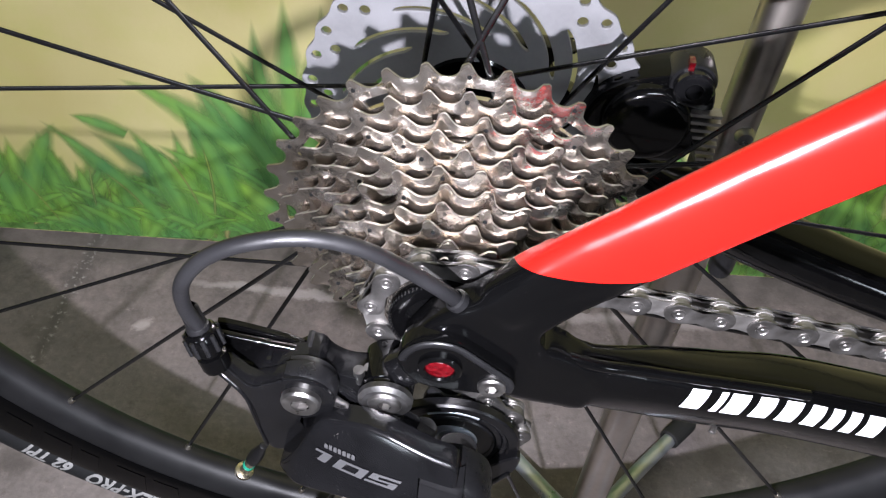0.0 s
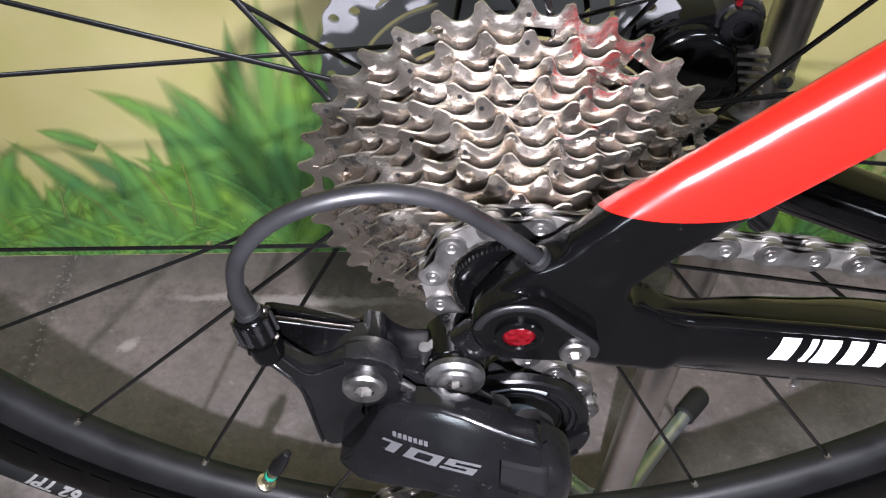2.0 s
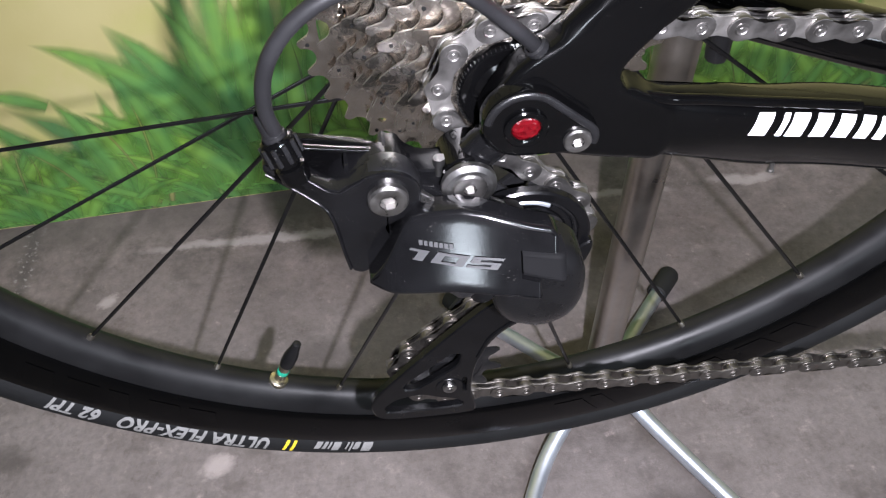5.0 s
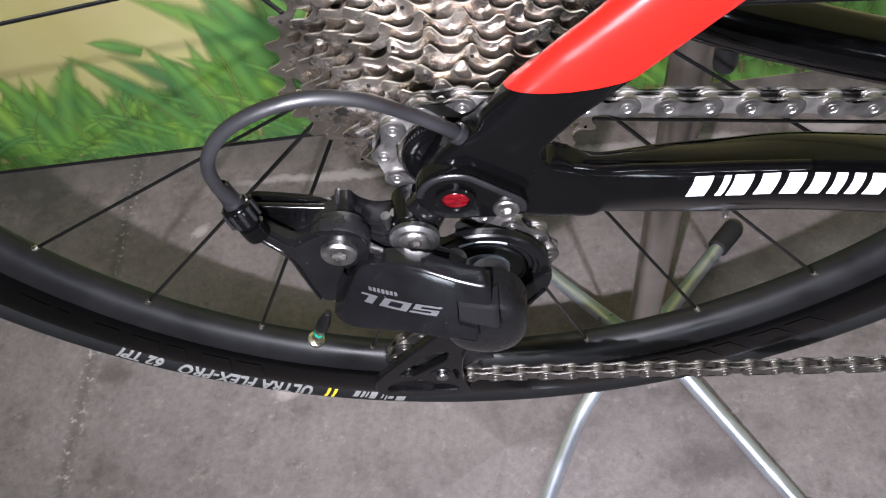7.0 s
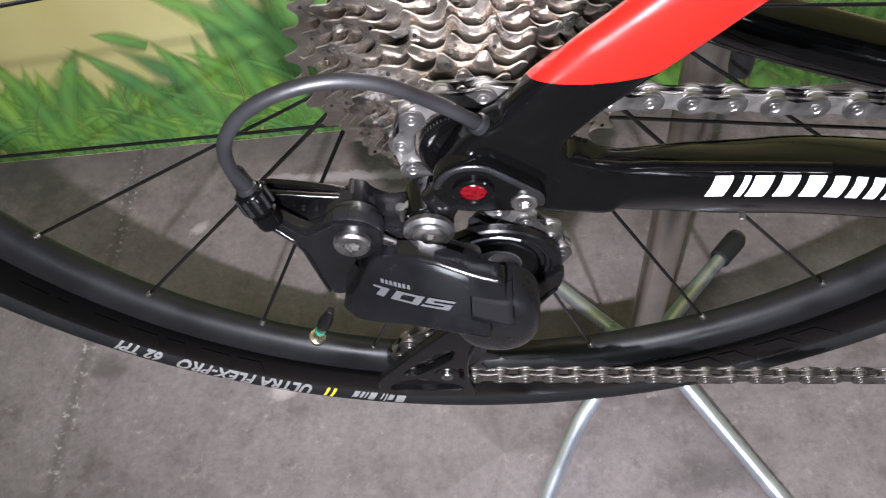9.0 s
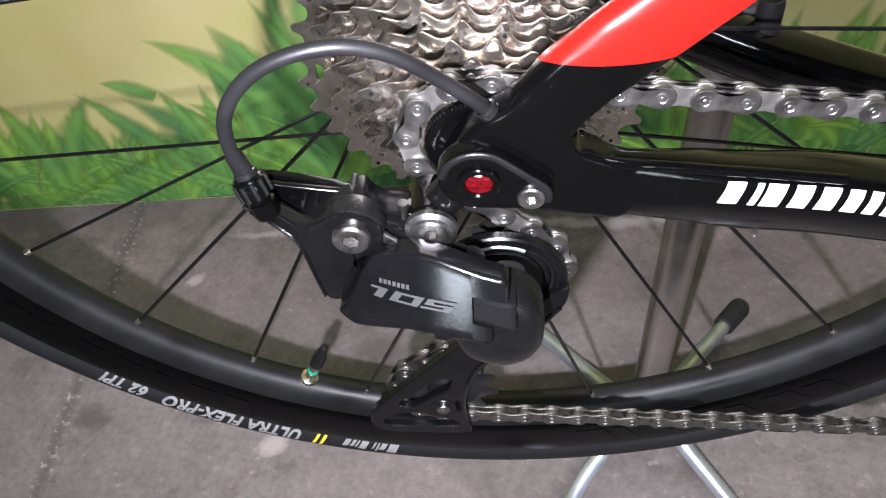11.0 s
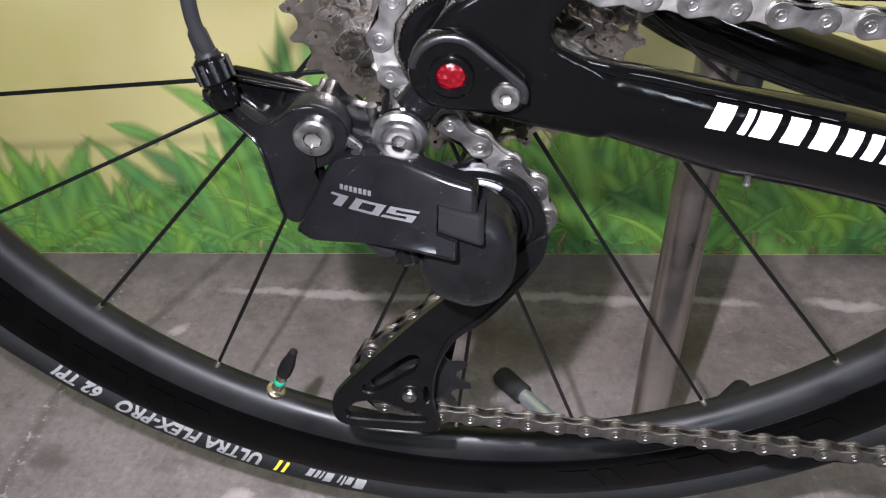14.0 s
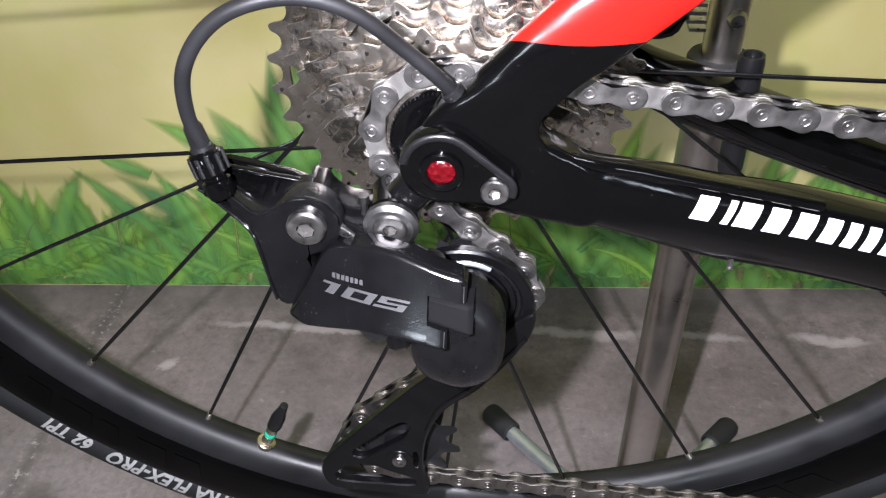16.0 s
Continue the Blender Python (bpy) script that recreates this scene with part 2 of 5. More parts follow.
def concrete():
    n = Nodes("worn_concrete")
    vec = n.coords()
    large, mid, fine = n.noise(vec, 3.0, 6.0), n.noise(vec, 16.0, 8.0, 0.7), n.noise(vec, 160.0, 4.0, 0.7)
    col = n.mix(n.ramp(large, [(0.35, (0, 0, 0)), (0.65, (1, 1, 1))]), (0.118, 0.098, 0.092), (0.222, 0.190, 0.183))
    col = n.mix(n.ramp(mid, [(0.38, (0, 0, 0)), (0.68, (0.75, 0.75, 0.75))]), col, (0.275, 0.239, 0.229))
    col = n.mix(n.ramp(mid, [(0.3, (0.75, 0.75, 0.75)), (0.46, (0, 0, 0))]), col, (0.085, 0.069, 0.063))
    blot = n.noise(vec, 46.0, 6.0, 0.75)
    col = n.mix(n.ramp(blot, [(0.56, (0, 0, 0)), (0.70, (0.55, 0.55, 0.55))]), col, (0.365, 0.308, 0.288))
    col = n.mix(n.ramp(blot, [(0.30, (0.7, 0.7, 0.7)), (0.44, (0, 0, 0))]), col, (0.085, 0.066, 0.059))
    col = n.mix(n.ramp(fine, [(0.35, (0.45, 0.45, 0.45)), (0.6, (0, 0, 0))]), col, (0.110, 0.096, 0.089))
    sep = n.tree.nodes.new("ShaderNodeSeparateXYZ")
    n.link(vec, sep.inputs[0])

    def math(op, a, b, c=0.0):
        m = n.tree.nodes.new("ShaderNodeMath")
        m.operation = op
        for sock, value in zip(m.inputs, (a, b, c)):
            if isinstance(value, bpy.types.NodeSocket):
                n.link(value, sock)
            else:
                sock.default_value = value
        return m.outputs[0]

    wob = math("MULTIPLY_ADD", n.noise(vec, 22.0, 5.0, 0.7), 0.03, -0.015)

    def patch(cx, cy, rx, ry, soft=0.85):
        """1 inside a ragged ellipse on the floor, 0 outside."""
        dx = math("DIVIDE", math("ADD", math("SUBTRACT", sep.outputs["X"], cx), wob), rx)
        dy = math("DIVIDE", math("ADD", math("SUBTRACT", sep.outputs["Y"], cy), wob), ry)
        d = math("ADD", math("MULTIPLY", dx, dx), math("MULTIPLY", dy, dy))
        return n.ramp(d, [(1 - soft, (1, 1, 1)), (1.0, (0, 0, 0))])

    # browner, darker mottled tone towards the mural wall
    brown_band = n.ramp(math("ADD", math("SUBTRACT", sep.outputs["Y"], math("MULTIPLY", sep.outputs["X"], 0.06)), math("MULTIPLY_ADD", mid, 0.22, -0.11)), [(0.16, (0, 0, 0)), (0.36, (0.75, 0.75, 0.75))])
    col = n.mix(brown_band, col, n.mix(n.ramp(n.noise(vec, 34.0, 8.0, 0.78), [(0.4, (0, 0, 0)), (0.65, (1, 1, 1))]), (0.086, 0.062, 0.055), (0.320, 0.247, 0.226)))
    col = n.mix(n.ramp(n.noise(vec, 70.0, 5.0, 0.7), [(0.62, (0, 0, 0)), (0.72, (0.5, 0.5, 0.5))]), col, (0.420, 0.344, 0.325))
    # a darker brown strip over the last centimetres before the wall
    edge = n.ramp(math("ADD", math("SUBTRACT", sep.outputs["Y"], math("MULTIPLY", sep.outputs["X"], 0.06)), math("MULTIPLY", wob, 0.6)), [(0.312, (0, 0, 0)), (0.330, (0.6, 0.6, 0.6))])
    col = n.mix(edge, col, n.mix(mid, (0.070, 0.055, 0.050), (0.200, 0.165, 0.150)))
    # pale cement smears, a dark blot, a pale blot, and the joint between two slabs
    for cx, cy, rx, ry in ((-0.15, 0.289, 0.125, 0.0075), (0.06, 0.297, 0.115, 0.008), (0.19, 0.301, 0.07, 0.007), (0.325, 0.306, 0.045, 0.0075), (-0.185, 0.0575, 0.014, 0.010), (-0.29, 0.23, 0.007, 0.008)):
        col = n.mix(n.mix(1.0, patch(cx, cy, rx, ry), (0.74, 0.74, 0.74), "MULTIPLY"), col, (0.470, 0.405, 0.390))
    for cx, cy, rx, ry in ((-0.345, 0.084, 0.022, 0.014), (-0.10, 0.15, 0.03, 0.02), (0.16, -0.02, 0.05, 0.02)):
        col = n.mix(n.mix(1.0, patch(cx, cy, rx, ry), (0.55, 0.55, 0.55), "MULTIPLY"), col, (0.070, 0.059, 0.054))
    line = math("ABSOLUTE", math("ADD", math("ADD", sep.outputs["X"], 0.369), math("MULTIPLY", wob, 0.25)), 0.0)
    col = n.mix(n.ramp(line, [(0.002, (0.6, 0.6, 0.6)), (0.006, (0, 0, 0))]), col, (0.090, 0.076, 0.069))
    col = n.mix(n.mix(1.0, n.ramp(line, [(0.004, (0.7, 0.7, 0.7)), (0.009, (0, 0, 0))]), n.ramp(fine, [(0.55, (0, 0, 0)), (0.65, (1, 1, 1))]), "MULTIPLY"), col, (0.500, 0.458, 0.433))
    n.bump(n.mix(0.35, mid, fine), 0.5, 0.004)
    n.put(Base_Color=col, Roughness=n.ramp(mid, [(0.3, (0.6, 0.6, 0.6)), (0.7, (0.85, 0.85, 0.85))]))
    return n.mat


def mural_ground():
    n = Nodes("yellow_mural_paint")
    vec = n.coords()
    big, mid, fine = n.noise(vec, 4.5, 3.0), n.noise(vec, 14.0, 5.0), n.noise(vec, 220.0, 3.0)
    col = n.mix(n.ramp(big, [(0.35, (0, 0, 0)), (0.65, (1, 1, 1))]), (0.475, 0.41, 0.165), (0.57, 0.505, 0.245))
    col = n.mix(n.ramp(mid, [(0.45, (0, 0, 0)), (0.75, (0.5, 0.5, 0.5))]), col, (0.42, 0.45, 0.1))
    n.bump(fine, 0.15, 0.001)
    n.put(Base_Color=col, Roughness=0.42)
    return n.mat


def mural_grass(name, dark, mid, light):
    n = Nodes(name)
    geo = n.tree.nodes.new("ShaderNodeNewGeometry")
    vec = n.coords()
    col = n.ramp(geo.outputs["Random Per Island"], [(0.0, dark), (0.45, mid), (1.0, light)])
    streak = n.noise(n.coords(scale=(60.0, 60.0, 9.0)), 1.0, 3.0)
    col = n.mix(n.ramp(streak, [(0.4, (0, 0, 0)), (0.7, (0.5, 0.5, 0.5))]), col, light)
    along = n.tree.nodes.new("ShaderNodeAttribute")
    along.attribute_name = "along"
    col = n.mix(n.ramp(along.outputs["Fac"], [(0.0, (0.55, 0.55, 0.55)), (0.5, (0, 0, 0))]), col, mid)
    col = n.mix(n.ramp(along.outputs["Fac"], [(0.45, (0, 0, 0)), (1.0, (0.6, 0.6, 0.6))]), col, light)
    drift = n.ramp(n.noise(vec, 13.0, 3.0), [(0.36, (0.62, 0.76, 1.0)), (0.52, (0.95, 0.95, 0.9)), (0.66, (1.12, 1.06, 0.72))])
    col = n.mix(1.0, col, drift, "MULTIPLY")
    n.put(Base_Color=col, Roughness=0.42)
    # sprayed leaves fade out at their edges
    soft = n.tree.nodes.new("ShaderNodeAttribute")
    soft.attribute_name = "soft"
    n.link(n.ramp(soft.outputs["Fac"], [(0.0, (0, 0, 0)), (1.0, (0.9, 0.9, 0.9))]), n.bsdf.inputs["Alpha"])
    return n.mat


CONCRETE, MURAL = concrete(), mural_ground()
GRASS_BACK = mural_grass("mural_grass_back", (0.072, 0.190, 0.062), (0.125, 0.285, 0.076), (0.21, 0.38, 0.088))
GRASS = mural_grass("mural_grass_front", (0.085, 0.245, 0.078), (0.150, 0.355, 0.082), (0.26, 0.46, 0.085))
GRASS_PALE = mural_grass("mural_stem_pale", (0.10, 0.13, 0.05), (0.17, 0.22, 0.07), (0.28, 0.30, 0.11))
GRASS_GAP = mural_grass("mural_gap_brown", (0.075, 0.075, 0.045), (0.17, 0.17, 0.07), (0.46, 0.42, 0.17))
# grey of the unseen walls, set dark so black parts reflect little
UNSEEN_SHELL = surface("unseen_shell_grey", (0.13, 0.135, 0.145), 0.8, 0.0, 0.1, 5, 0.2)


# ---- mesh helpers ----
def holder(parent):
    """The parent itself, or the part above it where a piece would lie a fourth level down."""
    while parent is not None and parent.parent is not None and parent.parent.parent is not None:
        parent = parent.parent
    return parent


def part(name, bm, material, parent=None, label="", smooth=True, angle=35):
    """Links a bmesh as one mesh object under a thing or part."""
    me = bpy.data.meshes.new(name)
    bmesh.ops.recalc_face_normals(bm, faces=bm.faces)
    if smooth:
        for f in bm.faces:
            f.smooth = True
        for e in bm.edges:
            if len(e.link_faces) == 2 and e.calc_face_angle(0) > radians(angle):
                e.smooth = False
    bm.to_mesh(me)
    bm.free()
    for m in material if isinstance(material, (list, tuple)) else (material,):
        me.materials.append(m)
    ob = new(name, me)
    ob.parent = holder(parent)
    return tagged(ob, label)


def shared(name, me, parent, m):
    ob = new(name, me)
    ob.parent, ob.matrix_basis = parent, m
    return ob


def empty(name, parent=None, at=(0, 0, 0)):
    ob = new(name)
    ob.parent, ob.location, ob.empty_display_size = parent, at, 0.02
    return ob


def rounded(points, rounds=2, keep=0.22):
    """Cuts the corners of a closed outline."""
    for _ in range(rounds):
        out = []
        for a, b in zip(points, points[1:] + points[:1]):
            out += [tuple(p + (q - p) * keep for p, q in zip(a, b)), tuple(p + (q - p) * (1 - keep) for p, q in zip(a, b))]
        points = out
    return points


def plate(bm, outline, y0, y1, bevel=0.0006, bend=None, cuts=()):
    """A plate of an (x, z) outline from y0 (outside) to y1 (inside), its outer rim bevelled. bend(x, z) shifts y; cuts are the x at which the face is split to follow it."""
    bend = bend or (lambda x, z: 0.0)
    n = len(outline)
    cx, cz = sum(p[0] for p in outline) / n, sum(p[1] for p in outline) / n
    rings = []

    def inset(d):
        area = sum(a[0] * b[1] - b[0] * a[1] for a, b in zip(outline, outline[1:] + outline[:1]))
        s = 1 if area > 0 else -1
        out = []
        for i, p in enumerate(outline):
            a, b = outline[i - 1], outline[(i + 1) % n]
            t = Vector((b[0] - a[0], b[1] - a[1])).normalized()
            out.append((p[0] - s * t.y * d, p[1] + s * t.x * d))
        return out

    for d, y in ((bevel * 1.1, y0), (bevel, y0), (bevel * 0.3, y0 + bevel * 0.3), (0, y0 + bevel), (0, y1)):
        rings.append([bm.verts.new((x, y, z)) for x, z in inset(d)])
    for a, b in zip(rings, rings[1:]):
        for i in range(n):
            bm.faces.new((a[i], a[(i + 1) % n], b[(i + 1) % n], b[i]))
    for ring in (rings[0], rings[-1]):
        f = bm.faces.new(ring)
        bmesh.ops.triangulate(bm, faces=[f])
    for x in cuts:
        bmesh.ops.bisect_plane(bm, geom=bm.verts[:] + bm.edges[:] + bm.faces[:], plane_co=(x, 0, 0), plane_no=(1, 0, 0))
    for v in bm.verts:
        v.co.y += bend(v.co.x, v.co.z)
    return bm


def lathe(bm, profile, centre=(0, 0), seg=40):
    """Turns a profile of (radius, y) about the y direction through (x, z)."""
    rings = []
    for r, y in profile:
        if r < 1e-6:
            rings.append([bm.verts.new((centre[0], y, centre[1]))])
        else:
            rings.append([bm.verts.new((centre[0] + r * math.cos(2 * math.pi * i / seg), y, centre[1] + r * math.sin(2 * math.pi * i / seg))) for i in range(seg)])
    for a, b in zip(rings, rings[1:]):
        for i in range(seg):
            j = (i + 1) % seg
            if len(a) == 1:
                bm.faces.new((a[0], b[j], b[i]))
            elif len(b) == 1:
                bm.faces.new((a[i], a[j], b[0]))
            else:
                bm.faces.new((a[i], a[j], b[j], b[i]))
    return bm


def aim(bm, a, b):
    """Moves a mesh that was turned about y from 0 to 1 m so that it runs from a to b."""
    a, b = Vector(a), Vector(b)
    q = Vector((0, 1, 0)).rotation_difference((b - a).normalized())
    bmesh.ops.transform(bm, matrix=Matrix.Translation(a) @ q.to_matrix().to_4x4(), verts=bm.verts)
    return bm


def rod(a, b, profile, seg=20):
    """A turned piece along a line: profile of (radius, share of the length)."""
    length = (Vector(b) - Vector(a)).length
    return aim(lathe(bmesh.new(), [(r, s * length) for r, s in profile], seg=seg), a, b)


def spline(points, steps=8):
    """A smooth line through points (Catmull-Rom)."""
    pts = [Vector(p) for p in points]
    pts = [2 * pts[0] - pts[1]] + pts + [2 * pts[-1] - pts[-2]]
    out = []
    for i in range(1, len(pts) - 2):
        p0, p1, p2, p3 = pts[i - 1 : i + 3]
        for s in range(steps):
            t = s / steps
            out.append(0.5 * (2 * p1 + (p2 - p0) * t + (2 * p0 - 5 * p1 + 4 * p2 - p3) * t**2 + (3 * p1 - p0 - 3 * p2 + p3) * t**3))
    return out + [pts[-2]]


def sweep(bm, path, size, seg=16, power=2.0, side=(0, 1, 0)):
    """A tube along a path. size(s) gives the half height and half width at share s; power above 2 squares the section off."""
    path = [Vector(p) for p in path]
    rings = []
    for i, p in enumerate(path):
        d = (path[min(i + 1, len(path) - 1)] - path[max(i - 1, 0)]).normalized()
        w = (Vector(side) - Vector(side).dot(d) * d).normalized()
        h = d.cross(w)
        hh, hw = size(i / (len(path) - 1))
        ring = []
        for k in range(seg):
            a = 2 * math.pi * k / seg
            c, s = math.cos(a), math.sin(a)
            ring.append(bm.verts.new(p + h * (hh * math.copysign(abs(c) ** (2 / power), c)) + w * (hw * math.copysign(abs(s) ** (2 / power), s))))
        rings.append(ring)
    for a, b in zip(rings, rings[1:]):
        for k in range(seg):
            bm.faces.new((a[k], a[(k + 1) % seg], b[(k + 1) % seg], b[k]))
    bm.faces.new(rings[0][::-1])
    bm.faces.new(rings[-1])
    return bm


def box(bm, lo, hi):
    v = bmesh.ops.create_cube(bm, size=1.0)["verts"]
    lo, hi = Vector(lo), Vector(hi)
    for p in v:
        p.co = Vector((lo[i] + (p.co[i] + 0.5) * (hi[i] - lo[i]) for i in range(3)))
    return bm


def text_mesh(body, size, depth, shear=0.0, spacing=1.0, bold=0.0):
    """Raised lettering in the built-in font, in the xy plane, as a mesh."""
    cu = bpy.data.curves.new("lettering", "FONT")
    cu.body, cu.size, cu.extrude, cu.shear, cu.space_character, cu.resolution_u, cu.offset = body, size, depth, shear, spacing, 3, bold
    ob = new("lettering", cu)
    bpy.context.view_layer.update()
    me = bpy.data.meshes.new_from_object(ob.evaluated_get(bpy.context.evaluated_depsgraph_get()))
    bpy.data.objects.remove(ob)
    bpy.data.curves.remove(cu)
    return me


# ---- the room ----
WALL_Y, WALL_YAW = 0.358, 0.06  # the mural wall runs along y = WALL_Y + WALL_YAW * x


def wall_point(x, z, off=0.0):
    return Vector((x, WALL_Y + WALL_YAW * x - off, z))


bm = bmesh.new()
box(bm, (-2.5, -3.0, -0.1), (3.0, 0.75, 0.0))
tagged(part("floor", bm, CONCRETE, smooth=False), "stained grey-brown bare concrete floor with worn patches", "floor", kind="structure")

bm = bmesh.new()
pts = [wall_point(-2.6, 0), wall_point(3.1, 0)]
low = [bm.verts.new(p) for p in pts] + [bm.verts.new(p + Vector((0, 0.12, 0))) for p in pts[::-1]]
top = [bm.verts.new(v.co + Vector((0, 0, 2.5))) for v in low]
for i in range(4):
    bm.faces.new((low[i], low[(i + 1) % 4], top[(i + 1) % 4], top[i]))
bm.faces.new(top), bm.faces.new(low[::-1])
wall_north = tagged(part("wall_north", bm, MURAL, smooth=False), "yellow painted wall with a mural of green grass", "wall", kind="structure")

# unseen walls and ceiling, added to close the space around the camera
bm = bmesh.new()
for lo, hi in (((-2.5, -3.1, 0), (-1.24, -3.0, 2.5)), ((-0.66, -3.1, 0), (2.16, -3.0, 2.5)), ((2.74, -3.1, 0), (3.0, -3.0, 2.5)), ((2.16, -3.1, 0), (2.74, -3.0, 0.61)), ((2.16, -3.1, 1.31), (2.74, -3.0, 2.5)), ((-1.24, -3.1, 0), (-0.66, -3.0, 0.73)), ((-1.24, -3.1, 1.19), (-0.66, -3.0, 2.5))):
    box(bm, lo, hi)
tagged(part("wall_south", bm, UNSEEN_SHELL, smooth=False), "unseen dark grey wall with two window openings, added for reflections", "wall", kind="structure")
for name, x, low, high in (("window_1", -0.95, 0.73, 0.46), ("window_2", 2.45, 0.61, 0.70)):
    window = tagged(empty(name, None, (x, -3.05, low)), "plain daylight window in the added south wall", "window", kind="structure")
    for lo, hi in (((-0.288, -0.03, 0.002), (-0.254, 0.03, high - 0.002)), ((0.254, -0.03, 0.002), (0.288, 0.03, high - 0.002)), ((-0.252, -0.03, 0.002), (0.252, 0.03, 0.036)), ((-0.252, -0.03, high - 0.036), (0.252, 0.03, high - 0.002))):
        part("window_frame", box(bmesh.new(), lo, hi), UNSEEN_SHELL, window, smooth=False)
for name, lo, hi in (("wall_west", (-2.6, -3.1, 0), (-2.5, 0.19, 2.5)), ("wall_east", (3.0, -3.1, 0), (3.1, 0.53, 2.5))):
    tagged(part(name, box(bmesh.new(), lo, hi), UNSEEN_SHELL, smooth=False), "unseen dark grey side wall, added to close the room", "wall", kind="structure")
tagged(part("ceiling", box(bmesh.new(), (-2.6, -3.1, 2.5), (3.1, 0.66, 2.6)), UNSEEN_SHELL, smooth=False), "unseen dark grey ceiling, added to close the room", "ceiling", kind="structure")

# painted grass: thin flat blades on the wall, in clumps
rng = random.Random(7)


def blade(bm, x, z, length, lean, width, curl, off):
    """One sprayed leaf from its foot, tapering along a curved line; its edges and tip carry less paint."""
    soft, along = bm.verts.layers.float["soft"], bm.verts.layers.float["along"]
    rows, steps = [], 9
    px, pz, ang = x, z, lean
    for i in range(steps + 1):
        s = i / steps
        w = width * max(0.03, (1 - s) ** 0.85) * (0.5 + 0.75 * min(1, s * 1.8)) * 0.5
        nx, nz = math.cos(ang), -math.sin(ang)
        row = []
        for u, a in ((-1.6, 0.0), (-0.2, 1.0), (0.2, 1.0), (1.6, 0.0)):
            v = bm.verts.new(wall_point(px + nx * w * u, max(0.001, pz + nz * w * u), off))
            v[soft], v[along] = a * min(1.0, (1 - s) * 5), s
            row.append(v)
        rows.append(row)
        ang += curl / steps
        px += math.sin(ang) * length / steps
        pz += math.cos(ang) * length / steps
    for a, b in zip(rows, rows[1:]):
        for k in range(3):
            bm.faces.new((a[k], a[k + 1], b[k + 1], b[k]))


back, front, pale, gap = bmesh.new(), bmesh.new(), bmesh.new(), bmesh.new()
for bm in (back, front, pale, gap):
    bm.verts.layers.float.new("soft"), bm.verts.layers.float.new("along")
# clumps of the mural: middle, height, half width
clumps = [(-0.64, 0.16, 0.08), (-0.54, 0.17, 0.05), (-0.465, 0.15, 0.04), (-0.41, 0.145, 0.035), (-0.35, 0.10, 0.035), (-0.30, 0.12, 0.035), (-0.245, 0.17, 0.035), (-0.185, 0.235, 0.04), (-0.13, 0.25, 0.04), (-0.075, 0.225, 0.04),
          (-0.02, 0.19, 0.04), (0.04, 0.20, 0.045), (0.10, 0.21, 0.045), (0.155, 0.225, 0.045), (0.21, 0.20, 0.045), (0.30, 0.20, 0.045), (0.37, 0.19, 0.05), (0.46, 0.17, 0.06), (0.56, 0.18, 0.07), (0.68, 0.18, 0.08)]
counts = collections.Counter()
BACK, GAP, FRONT, STEM = 0.0003, 0.0008, 0.0011, 0.0018


def lift(base):
    """Each stroke lies a hair over the one before it."""
    counts[base] += 1
    return base + 0.000001 * counts[base]


def leaf(bm, foot, tip, width, bow, base):
    """A stroke from its foot to its tip; bow bends it to one side."""
    dx, dz = tip[0] - foot[0], tip[1] - foot[1]
    long = math.hypot(dx, dz)
    blade(bm, foot[0], foot[1], long * (1 + bow * bow / 24), math.atan2(dx, dz) - bow / 2, width, bow, lift(base))


for cx, high, spread in clumps:
    for i in range(17):
        x = cx + rng.gauss(0, spread * 0.75)
        blade(back, x, 0.0, high * rng.uniform(0.35, 0.80), rng.gauss(0, 0.28) + (x - cx) * 5, rng.uniform(0.030, 0.055), rng.gauss(0, 0.5), lift(BACK))
    # bare and brown places low between the leaves
    for i in range(9):
        blade(gap, cx + rng.gauss(0, spread), high * rng.uniform(0.0, 0.42), rng.uniform(0.010, 0.030), rng.gauss(0, 0.6), rng.uniform(0.007, 0.016), rng.gauss(0, 0.6), lift(GAP))
    # two or three tufts, each a fan of broad pointed leaves out of one foot
    for i in range(3):
        x, foot = cx + rng.gauss(0, spread * 0.6), high * rng.uniform(0.0, 0.16)
        count = rng.randint(4, 6)
        for k in range(count):
            u = (k - (count - 1) / 2) / (count - 1) * 2 + rng.gauss(0, 0.18)
            long = high * rng.uniform(0.62, 0.95) * (1 - 0.22 * abs(u))
            blade(front, x + 0.008 * u, foot, long, 0.42 * u + rng.gauss(0, 0.08), 0.012 + long * rng.uniform(0.10, 0.17), 0.55 * u + rng.gauss(0, 0.25), lift(FRONT))
    # low leaves that lie over to a side
    for i in range(3):
        side = rng.choice((-1, 1))
        blade(front, cx + rng.gauss(0, spread), high * rng.uniform(0.05, 0.3), rng.uniform(0.05, 0.09), side * rng.uniform(0.5, 0.9), rng.uniform(0.010, 0.017), side * rng.uniform(0.2, 1.1), lift(FRONT))
    for i in range(1):
        blade(pale, cx + rng.gauss(0, spread), high * rng.uniform(0.1, 0.5), high * rng.uniform(0.3, 0.65), rng.gauss(0, 0.35), rng.uniform(0.0014, 0.0034), rng.gauss(0, 0.5), lift(STEM))
